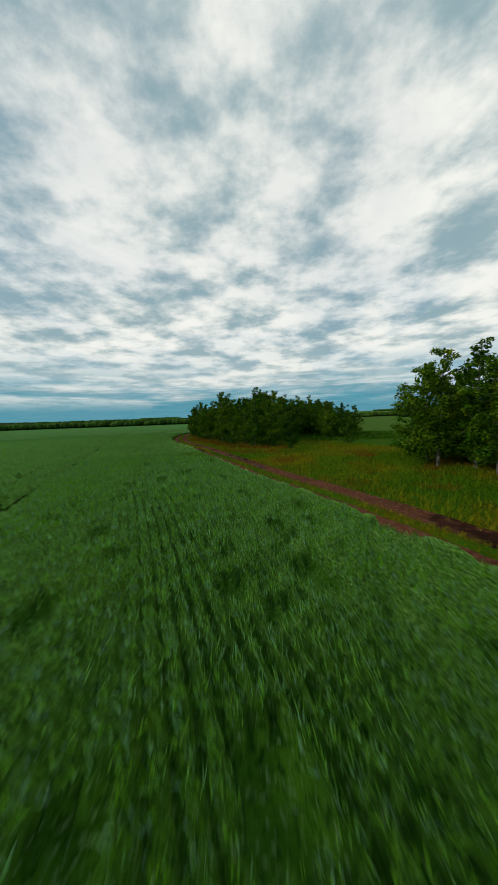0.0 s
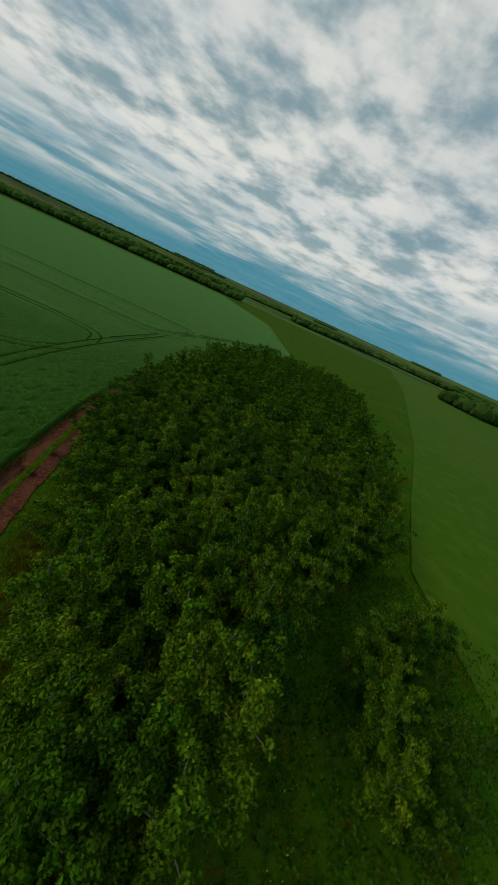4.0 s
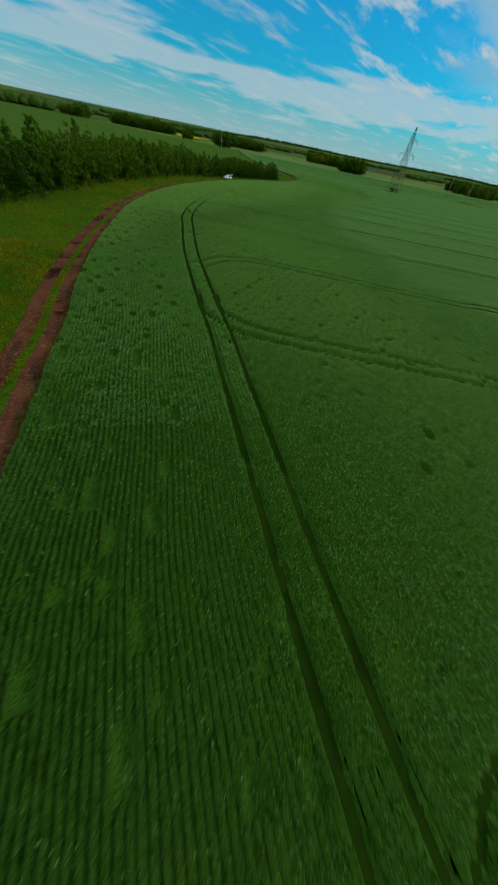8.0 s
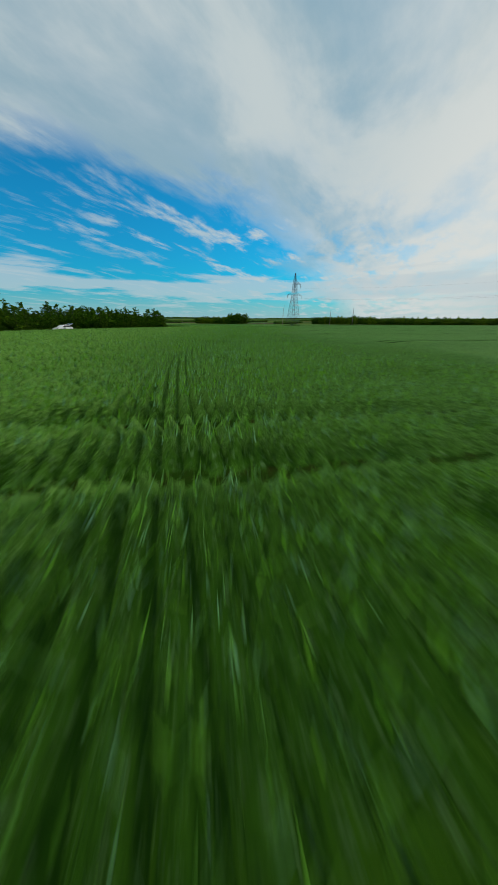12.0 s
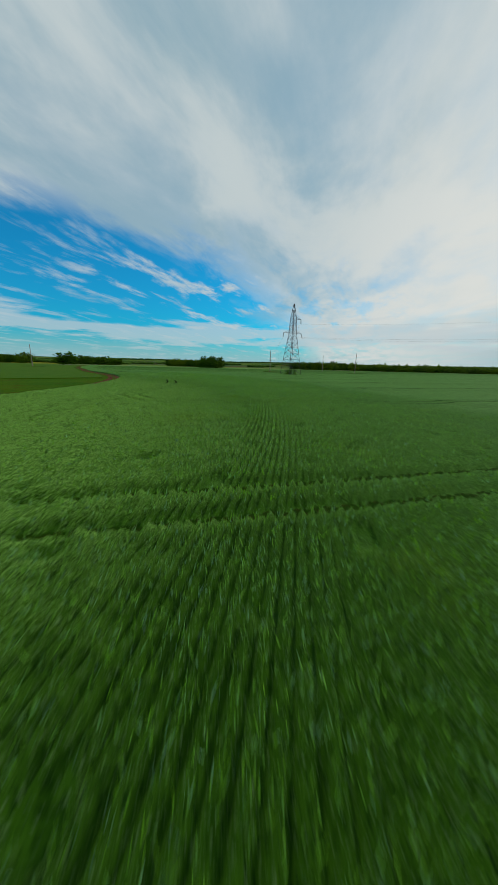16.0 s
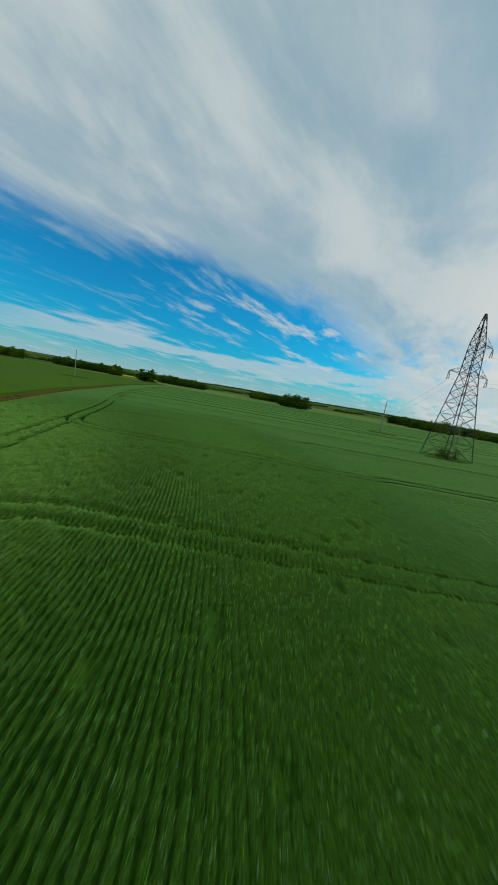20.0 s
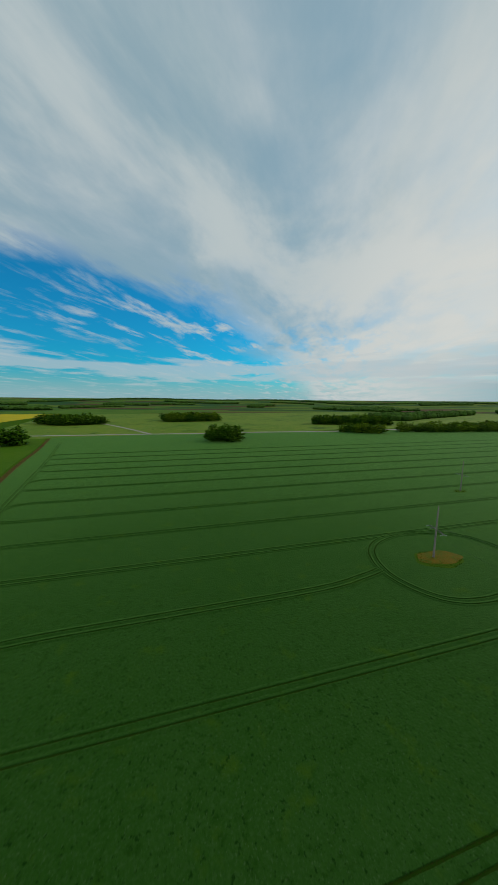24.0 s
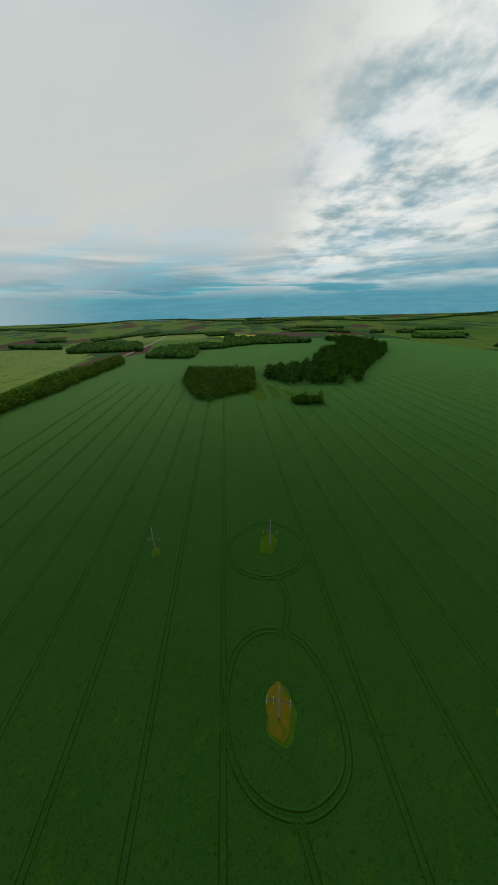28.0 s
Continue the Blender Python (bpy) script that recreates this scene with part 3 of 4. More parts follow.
random.seed(11), np.random.seed(11)
PROTOS = [make_tree(9.0, 2.1, BARK, LEAF, "birch_tree"), make_tree(8.0, 2.4, BARK, LEAF, "birch_tree"), make_tree(10.0, 2.0, BARK, LEAF, "birch_tree", 0.9),
          make_tree(7.0, 2.3, BARK_GREY, LEAF_DARK, "aspen_tree"), make_tree(8.5, 2.5, BARK_GREY, LEAF_DARK, "aspen_tree")]
SHRUB = make_tree(3.2, 1.5, BARK_GREY, LEAF_DARK, "shrub", 1.0, 0.02, 150, 0.11)
used = set()


def plant(x, y, s, kind, group):
    proto = PROTOS[kind] if kind >= 0 else SHRUB
    label = ("slender young birch with pale trunk and loose green crown" if 0 <= kind < 3 else "leafy dark green aspen with grey trunk") if kind >= 0 else "low dense dark green roadside shrub"
    if proto not in used:
        used.add(proto)
        proto.location, proto.scale = (x, y, 0), (s, s, s)
        return tagged(proto, label, "tree" if kind >= 0 else "shrub", group)
    ob = place_copy(proto, x, y, s, label, group)
    if kind < 0:
        ob["category"] = "shrub"
    return ob


WOOD_NORTH = [(2.8, 72.8), (-0.2, 74.6), (-1.6, 78), (-4.0, 82.6), (-8.0, 90), (-12.4, 98), (-16.0, 107), (-17.6, 120), (-17.4, 140), (-12, 165), (-4, 190), (24, 192), (32, 165), (26, 135), (20.5, 116), (17.0, 104.5), (12.0, 101), (8.6, 96), (5.4, 90.5), (2.9, 85), (1.9, 79), (2.9, 75)]
WOOD_NE = [(11.6, 87.5), (12, 92), (14.5, 96.5), (18, 98), (19.4, 92), (18.6, 86.5), (15, 85.5)]
CLUMP_EAST = [(12.8, 46), (13.0, 55), (13.8, 60.5), (20, 64), (26, 66), (27, 47), (18, 44)]
WOOD_EAST = [(29, 30), (32, 10), (35, -15), (35, -45), (33, -68), (28, -88), (22.5, -104), (15, -122), (6, -140), (-1, -152), (6, -160), (26, -148), (44, -126), (54, -84), (57, -40), (52, 5), (42, 30)]


def merged_wood(name, places, s0, s1, label, share=0.1, grow=2.2, wide=1.2):
    """The inner part of a wood, whose trees cannot be told apart: crowns and trunks of the trees above in one mesh each."""
    wood = tagged(empty(name), label, "woodland", kind="stuff")
    crowns, trunks, faces, n = {LEAF: [], LEAF_DARK: []}, [], [], 0
    for x, y in places:
        proto = random.choice(PROTOS)
        trunk, crown = [next(c for c in proto.children if c.name.startswith(k)) for k in ("trunk", "crown")]
        s, a = rnd(s0, s1), rnd(0, 6.28)
        co = np.empty(len(crown.data.vertices) * 3, np.float32)
        crown.data.vertices.foreach_get("co", co)
        q = co.reshape(-1, 4, 3)
        q = q[np.random.rand(len(q)) < share]
        mid = q.mean(1, keepdims=True)
        q = (mid + (q - mid) * grow) * s * np.array([wide, wide, 1.0])
        r = np.stack([q[..., 0] * math.cos(a) - q[..., 1] * math.sin(a) + x, q[..., 0] * math.sin(a) + q[..., 1] * math.cos(a) + y, q[..., 2]], -1)
        crowns[crown.data.materials[0]].append(r.reshape(-1, 3))
        h = max(v.co.z for v in trunk.data.vertices) * s
        v, f = rod((x, y, 0), (x, y, h * 0.8), 0.05 * s / s0, 4)
        trunks += [tuple(p) for p in v]
        faces += [tuple(i + n for i in g) for g in f]
        n += len(v)
    for leaf, c in crowns.items():
        if c:
            tris_object("crowns", np.concatenate(c), 4, leaf, wood)
    mesh_object("trunks", trunks, faces, BARK_GREY, wood)
    return wood


for poly, gap, group, s0, s1 in ((WOOD_NORTH, 1.75, "trees of the northern wood", 0.74, 0.95), (WOOD_NE, 2.2, "trees of the meadow clump", 0.55, 0.75), (CLUMP_EAST, 2.1, "trees of the roadside clump", 0.72, 1.0), (WOOD_EAST, 2.5, "trees of the eastern wood", 0.92, 1.2)):
    inner = []
    for x, y in scatter(poly, gap, 9000):
        d = np.linalg.norm(road_line - np.array([x, y]), axis=1).min()
        if (poly is WOOD_NORTH and y > 118) or (poly is WOOD_EAST and (d > 17 or y < -80 or rnd(0, 1) < 0.6)) or (poly is CLUMP_EAST and d > 14):
            if d < (46 if poly is WOOD_NORTH else 28):
                inner.append((x, y))
        else:
            plant(x, y, rnd(s0, s1) * (1.0 - 0.42 * min(1, max(0, (-30 - y) / 45)) if poly is WOOD_EAST else 1.0), random.choice((3, 4, 4, 1) if poly is WOOD_NE else (0, 0, 1, 2, 2, 4) if poly is WOOD_NORTH else (0, 0, 1, 1, 2, 3, 4)), group)
    if inner:
        if poly is WOOD_EAST:
            merged_wood("wood_end", [p for p in inner if p[1] < -96], 0.60 * s0, 0.66 * s1, "dense rounded end of the young birch and aspen wood", 0.25, 1.8, 1.6)
            inner = [p for p in inner if p[1] >= -96]
        merged_wood("inner_wood", inner, s0 * (0.85 if poly is WOOD_EAST else 1), s1 * (0.85 if poly is WOOD_EAST else 1), "dense inner part of the young birch and aspen wood", 0.14, 2.1)
for line, n in (([(2.5, 73.2), (-3.4, 78.5), (-6, 84), (-10, 92), (-13, 100), (-15, 112), (-15.4, 132)], 26), ([(28, 30), (31, 10), (34, -15), (34, -45), (32, -68), (27, -88), (21.5, -104)], 20)):
    pts_ = spline(line, 0.5)
    for k in np.linspace(0, len(pts_) - 1, n).astype(int):
        plant(pts_[k][0] + rnd(-0.8, 1.2), pts_[k][1] + rnd(-0.8, 0.8), rnd(0.3, 0.7), -1, "shrubs along the wood")
for x, y in scatter([(2.4, 73.4), (-0.4, 75.4), (-2.4, 82), (-6, 89), (-1, 94), (4, 92), (2.6, 84), (1.6, 78)], 2.2, 2500):
    plant(x, y, rnd(0.35, 0.7), -1, "shrubs along the wood")
HERBS = scatter([(4.6, 81), (7.6, 90), (10.5, 98), (15, 103), (22, 106), (32, 98), (32, 85), (20, 81)], 0.5, 14000)
tagged(tris_object("tall_herbs", leaf_cloud([(x, y, 0.22, rnd(0.28, 0.6)) for x, y in HERBS if wave(np.array(x), np.array(y), 2.2, 4.0) > -0.7], 80, 0.11, 0.35), 4, LEAF),
       "lush knee-high green herbs between the woods", "herbs", kind="stuff")
plant(4.1, 69.6, 0.5, 4, "trees by the track")
plant(12.6, 74.2, 0.9, -1, "trees by the track")


def far_wood(name, poly, gap, height, label, fine=2):
    """A distant wood: many lumpy crowns in one mesh."""
    vs, fs = [], []
    base = bmesh.new()
    bmesh.ops.create_icosphere(base, subdivisions=fine, radius=1.0)
    bv = np.array([v.co for v in base.verts])
    bf = [[v.index for v in f.verts] for f in base.faces]
    base.free()
    allv, allf, n = [], [], 0
    for x, y in scatter(poly, gap, int(40000)):
        h = height * rnd(0.62, 1.12)
        r = gap * rnd(0.65, 1.1)
        lump = 1 + 0.22 * wave(bv[:, 0] * 3 + x, bv[:, 1] * 3 + y + bv[:, 2] * 2, 0.9, x)
        p = bv * lump[:, None] * np.array([r, r, h * 0.5]) + np.array([x, y, h * 0.46 + float(rise(x, y))])
        allv.append(p)
        allf += [tuple(i + n for i in f) for f in bf]
        n += len(bv)
    ob = mesh_object(name, np.concatenate(allv), allf, FARWOOD)
    return tagged(ob, label, "woodland", kind="stuff")


def leafy_wood(name, poly, gap, height, label):
    merged_wood(name, scatter(poly, gap, 9000), height / 13.0, height / 8.0, label, 0.045, 4.6, 1.9)


COPSE = "dense round copse at the edge of the field"
leafy_wood("copse", [(-66, -679), (-71, -660), (-95, -648), (-109, -657), (-103, -674), (-85, -685)], 5.2, 18.5, COPSE)
leafy_wood("wood_block", [(-300, -738), (-315, -715), (-349, -699), (-368, -711), (-341, -739)], 5.9, 16.2, "small dark wood beside the pale road")
leafy_wood("tree_belt", [(-399, -717), (-479, -699), (-607, -687), (-936, -669), (-1065, -718), (-751, -751), (-582, -750), (-413, -735)], 7.3, 16.2, "long dark tree belt along the pale road")
leafy_wood("wood_west", [(-634, -464), (-526, -433), (-497, -408), (-562, -331), (-761, -314), (-797, -471)], 8.5, 13.9, "dense deciduous wood in the middle of the field")
leafy_wood("wood_west", [(-657, -300), (-587, -267), (-571, -135), (-705, -62), (-970, 121), (-1212, 237), (-1587, 222), (-1496, 91), (-1221, 82), (-1031, -85), (-810, -156), (-753, -281)], 11.1, 19.7, "curved dense wood beyond the crop field")
leafy_wood("copse", [(-481, -283), (-458, -281), (-454, -243), (-480, -239)], 5.9, 13.9, "small round copse standing in the crop")
BELT = "distant dark tree belt between fields"
for poly in ([(-1261, -980), (-1272, -708), (-1583, -788), (-1627, -1071)], [(-1043, -632), (-1003, -485), (-1242, -487), (-1268, -378), (-1406, -437), (-1284, -636)],
             [(-1387, -244), (-1383, -14), (-1590, -52), (-1807, -169), (-1584, -283)], [(-2000, -480), (-2031, -322), (-2247, -346), (-2213, -518)], [(-1382, -263), (-1291, -383), (-1769, -377), (-1714, -272)],
             [(-1747, 624), (-1798, 608), (-1843, 679), (-1772, 710)], [(-1467, 690), (-1498, 747), (-1455, 770)], [(-1837, 476), (-1881, 504), (-1825, 549)],
             [(-578, -1049), (-653, -965), (-780, -1041), (-1266, -1257), (-1235, -1329), (-720, -1140)], [(114, -971), (186, -940), (260, -1011), (175, -1057)], [(-144, -1037), (-14, -1019), (2, -1090), (-127, -1123)],
             [(-497, -845), (-336, -898), (-363, -956), (-523, -932)], [(231, -744), (247, -741), (250, -759), (233, -763)], [(143, -670), (161, -666), (164, -689), (147, -693)], [(330, -936), (459, -889), (505, -960), (376, -1007)],
             [(648, -927), (748, -881), (839, -1008), (710, -1041)], [(832, -777), (1004, -714), (1065, -828), (893, -891)], [(500, -816), (538, -803), (530, -851), (505, -856)]):
    (leafy_wood if abs(poly[0][0]) < 560 else far_wood)("tree_belt", poly, 11.0 if abs(poly[0][0]) > 560 else 6.5, 20, BELT)
far_wood("tree_belt", [(-1029, 529), (-453, 647), (-109, 657), (-108, 715), (-485, 747), (-1060, 629)], 8.5, 15.0, "dark wood along the northern edge of the field", 1)
far_wood("tree_belt", [(17, 906), (442, 1193), (970, 1455), (939, 1512), (396, 1279), (0, 978)], 10.4, 13.9, "dark wood along the northern skyline", 1)
far_wood("tree_belt", [(203, 463), (240, 421), (319, 467), (295, 524)], 7.8, 16.2, "isolated dark wood behind the green field")
random.seed(5)


def skyline(az0, az1, dist, depth, height, gap, label):
    """A long wood on the skyline, following a bearing from az0 to az1."""
    near, far = [], []
    for k in range(13):
        a = radians(az0 + (az1 - az0) * k / 12)
        d = dist * (1 + 0.12 * math.sin(5.1 * a + dist) + 0.07 * math.sin(13 * a))
        near.append((-40 + d * math.sin(a), -260 + d * math.cos(a)))
        far.append((-40 + (d + depth) * math.sin(a), -260 + (d + depth) * math.cos(a)))
    far_wood("skyline_wood", near + far[::-1], gap, height, label, 1)


for k in range(64):
    a0 = rnd(0, 360)
    d = rnd(1500, 4100)
    skyline(a0, a0 + rnd(3, 13) * 2200 / d, d, rnd(60, 260), rnd(15, 21), 17.0, "dark woodland on the far plain")
for a0, a1, d in ((98, 134, 1250), (132, 160, 2100), (330, 352, 1800), (350, 372, 2000), (10, 45, 1800), (158, 210, 4000), (205, 262, 4050), (258, 310, 4000), (305, 345, 3900)):
    skyline(a0, a1, d, 60.0, 19, 14.0, "dark woodland along the horizon")


def parcel(cx, cy, w, d, turn, mat, label, z=0.12):
    c, s = math.cos(radians(turn)), math.sin(radians(turn))
    pts = [(cx + a * w / 2 * c - b * d / 2 * s, cy + a * w / 2 * s + b * d / 2 * c) for a, b in ((-1, -1), (1, -1), (1, 1), (-1, 1))]
    return polygon_sheet("far_field", pts, z, mat, label, "field")


parcel(455, -1251, 217, 434, 1.7, RAPE, "bright yellow flowering rapeseed field", 0.30)
parcel(-337, -857, 1663, 168, 4.7, FIELD_LIGHT, "pale green open meadow beside the road", 0.17)
parcel(-558, -323, 127, 69, 26.7, WEEDS_GREEN, "bright green grassy margin between the woods", 0.40)
parcel(-341, -1216, 1301, 607, 9.7, FIELD_LIGHT, "pale green open meadow", 0.10)
parcel(-1153, -1153, 723, 549, 13.7, FIELD_LIGHT, "pale green open meadow", 0.14)
parcel(-2436, -814, 1301, 723, 26.7, FIELD_LIGHT, "pale green distant field", 0.10)
parcel(-2197, 929, 1301, 723, 13.9, FIELD_DARK, "green distant field", 0.10)
parcel(-1953, -19, 434, 347, 13.9, FIELD_BROWN, "reddish-brown ploughed field", 0.16)
parcel(-2407, 662, 1012, 217, 36.7, FIELD_BROWN, "reddish-brown ploughed field", 0.20)
parcel(-1873, -277, 260, 231, 13.9, RAPE, "yellowish flowering field", 0.18)
pale = spline([(195, -767), (9, -763), (-73, -756), (-132, -763), (-300, -753), (-428, -760), (-1095, -733), (-1859, -754), (-2725, -822)], 8.0)
tagged(grid_object("road", ribbon(pale, np.array([-4.6, -4.0, 4.0, 4.6]), [0.02, 0.32, 0.32, 0.02]), GRAVEL), "pale straight country road beyond the crop", "road", kind="structure")
branch = spline([(9, -763), (53, -858), (130, -1000), (265, -1170)], 8.0)
tagged(grid_object("road", ribbon(branch, np.array([-3.6, -3.0, 3.0, 3.6]), [0.02, 0.2, 0.2, 0.02]), GRAVEL), "narrow pale farm road", "road", kind="structure")


# ---------------------------------------------------------------- power line
def lattice_tower(x, y, turn, height=40.6):
    tower = empty("lattice_pylon", "dark lattice steel angle pylon with three arms", "pylon", at=(x, y, 0))
    tower.rotation_euler = (0, 0, turn)
    wl, wn, wt = 4.6, 1.3, 0.16
    zl, zn = 0.60 * height, 0.80 * height

    def half(z):
        if z < zl:
            return wl + (1.6 - wl) * z / zl
        return 1.6 + (wn - 1.6) * min(1, (z - zl) / (zn - zl)) if z < zn else wn + (wt - wn) * (z - zn) / (height - zn)

    def corner(i, z):
        h = half(z)
        return ((h, h, z), (-h, h, z), (-h, -h, z), (h, -h, z))[i % 4]

    levels = [0, 5.0, 9.2, 12.9, 16.1, 18.9, 21.4, zl, zl + 2.2, zl + 4.3, zl + 6.3, zn, zn + 2.4, zn + 4.6, height]
    for i in range(4):
        rods_object("leg", [(corner(i, a), corner(i, b), 0.115) for a, b in zip(levels, levels[1:])], STEEL, tower)
    for i in range(4):
        bars = []
        for a, b in zip(levels, levels[1:]):
            bars += [(corner(i, a), corner(i + 1, b), 0.06), (corner(i + 1, a), corner(i, b), 0.06), (corner(i, b), corner(i + 1, b), 0.055)]
        rods_object("bracing", bars, STEEL, tower)
    for z, side, reach in ((zl, 1, 7.0), (zl, -1, 7.0), (zn, -1, 5.9)):
        h = half(z)
        tip = (side * reach, 0, z)
        bars = [((side * h, h, z), tip, 0.06), ((side * h, -h, z), tip, 0.06), ((side * h, h, z + 2.0), tip, 0.05), ((side * h, -h, z + 2.0), tip, 0.05)]
        for f in (0.3, 0.6):
            a = Vector((side * h, h, z)).lerp(Vector(tip), f)
            b = Vector((side * h, -h, z)).lerp(Vector(tip), f)
            c = Vector((side * h, h, z + 2.0)).lerp(Vector(tip), f)
            bars += [(a, b, 0.035), (a, c, 0.03), (b, c, 0.03)]
        arm = rods_object("crossarm", bars, STEEL, tower)
        for s in (-1, 1):
            rods_object("insulator", [((side * reach, s * 0.1, z - 0.1), (side * reach - side * 0.05, s * 0.35, z - 2.4), 0.11)], GLASSY, arm, 6)
    return tower


lattice_tower(-93.5, -287.6, radians(17.7))
lattice_tower(-262, -86, radians(40))


def concrete_pole(x, y, turn, height=18.2, label="tall concrete power pole with steel crossarms"):
    pole = empty("power_pole", label, "power pole", "poles of the power line", at=(x, y, 0))
    pole.rotation_euler = (0, 0, turn)
    seg = 8
    pts = [(r * math.cos(2 * math.pi * i / seg), r * math.sin(2 * math.pi * i / seg), z) for z, r in ((-0.1, 0.33), (height, 0.19)) for i in range(seg)]
    mesh_object("shaft", pts, [(i, (i + 1) % seg, seg + (i + 1) % seg, seg + i) for i in range(seg)] + [tuple(range(seg, 2 * seg))], CONCRETE, pole, True)
    for z, a, b in ((0.56 * height, -3.7, 3.7),):
        arm = rods_object("crossarm", [((a, 0.12, z), (b, 0.12, z), 0.06), ((a, -0.12, z), (b, -0.12, z), 0.06), ((0, 0.1, z + 0.9), (a, 0, z), 0.03), ((0, 0.1, z + 0.9), (b, 0, z), 0.03)], STEEL, pole)
        for s in (a, b, a * 0.45):
            for e in (-1, 1):
                rods_object("insulator", [((s, e * 0.1, z), (s, e * 1.1, z - 0.35), 0.07)], GLASSY, arm, 6)
    return pole


for px_, py_ in ((-105, -366), (-183.5, -357.4), (-184.4, -422.4), (91, -400)):
    concrete_pole(px_, py_, radians(75))


def sag(a, b, drop, n=14):
    a, b = Vector(a), Vector(b)
    return [a.lerp(b, t) - Vector((0, 0, drop * 4 * t * (1 - t))) for t in np.linspace(0, 1, n)]


for off, za, zb in ((-6.8, 22.0, 9.9), (6.8, 22.0, 9.9), (-5.7, 30.0, 10.1)):
    c, s = math.cos(radians(17.7)), math.sin(radians(17.7))
    p = sag((-93.5 + off * c, -287.6 + off * s, za), (-105 + off * 0.5, -366, zb), 1.8)
    w = rods_object("power_line", [(p[i], p[i + 1], 0.015) for i in range(len(p) - 1)], WIRE)
    tagged(w, "thin slack power conductor between pylon and pole", "power line", "conductors")


for off, z0 in ((-6.8, 22.0), (6.8, 22.0), (-5.7, 30.0)):
    c, s = math.cos(radians(17.7)), math.sin(radians(17.7))
    c1, s1 = math.cos(radians(40)), math.sin(radians(40))
    p = sag((-93.5 + off * c, -287.6 + off * s, z0), (-262 + off * c1, -86 + off * s1, z0), 5.0, 24)
    tagged(rods_object("power_line", [(p[i], p[i + 1], 0.018) for i in range(len(p) - 1)], WIRE), "thin slack power conductor between two pylons", "power line", "conductors")


# ---------------------------------------------------------------- headland crop in drilled rows
def locate(p):
    """Index along the track's middle line and distance to its west, for places p."""
    p = np.asarray(p, float)
    out = np.zeros((len(p), 2))
    nrm = normals(road_line)
    for k in range(0, len(p), 400):
        q = p[k:k + 400]
        d = ((q[:, None, :] - road_line[None, :, :]) ** 2).sum(2)
        i = d.argmin(1)
        out[k:k + 400, 0] = i
        out[k:k + 400, 1] = ((q - road_line[i]) * nrm[i]).sum(1)
    return out


BAND_N, BAND_S, BAND_V = 150.0, -285.0, 60.0
GAUGE = 0.97
HEAD_TRAM = spline([(-5, 240), (-22, 205), (-32.4, 180), (-34.6, 158), (-35.7, 140), (-35.6, 127), (-34.6, 116), (-32.6, 103), (-29.6, 91), (-25.6, 79.5), (-21.9, 70.5), (-18.8, 63), (-16.7, 57.9), (-13.1, 49), (-10.4, 43), (-6.6, 34), (-2.6, 24), (2.2, 10), (5.9, -2), (8.6, -20), (9.2, -42), (7.4, -64), (3.2, -86), (-2.4, -106), (-9.6, -126), (-16.6, -145), (-20.8, -163), (-23.2, -180), (-22.8, -196), (-19.8, -213), (-14.4, -231), (-3.4, -265), (11, -301), (19.6, -325), (28.6, -352), (38, -384), (54, -440), (66, -500), (80, -570), (96, -640), (108, -690)], 0.9)


def spur(y, x0, bend, west=-900.0):
    """A working line that leaves the headland line at about (x0, y + bend) and runs west."""
    pts = [(x0 - 0.4, y + bend), (x0 - 2.2, y + 0.42 * bend), (x0 - 6.2, y + 0.06 * bend), (x0 - 14, y)]
    x = x0 - 40
    while x > west:
        pts.append((x, y))
        x -= 60
    return spline(pts, 1.6)


def head_x(y):
    o = np.argsort(HEAD_TRAM[:, 1])
    return float(np.interp(y, HEAD_TRAM[o, 1], HEAD_TRAM[o, 0]))


SPURS = [(24.0 * (4 - k), 7.5 if k % 2 else -7.5) for k in range(-4, 30) if k != 19]
LINES = [HEAD_TRAM] + [spur(y, head_x(y + b), b, -680.0) for y, b in SPURS]
LINES += [spline([(30, -352), (22, -357), (12, -359.6), (-20, -360), (-60, -360.2), (-76, -362.5), (-84, -364.5)], 0.8)]


def ring(points):
    p = list(points)
    line = spline([p[-1]] + p + [p[0], p[1]], 0.6)
    d = np.linalg.norm(line - np.array(p[0]), axis=1)
    a = int(np.argmin(d[:len(d) // 2]))
    b = len(d) // 2 + int(np.argmin(d[len(d) // 2:]))
    return line[a:b + 1]


LINES += [ring([(-109.5, -383.3), (-127.0, -378.9), (-133.9, -366.8), (-129.2, -353.6), (-114.9, -346.8), (-99.1, -345.5), (-88.8, -349.6), (-83.6, -361.0), (-86.7, -373.4), (-95.9, -381.0)]),
          ring([(-181.3, -382.9), (-196.6, -372.9), (-203.5, -357.2), (-196.0, -344.0), (-180.3, -337.2), (-166.4, -344.6), (-160.3, -360.3), (-166.2, -374.9)])]
LINES += [spline([(-130.5, -360.2), (-140.7, -355.7), (-150.9, -354.3), (-160.4, -356.7)], 0.8)]


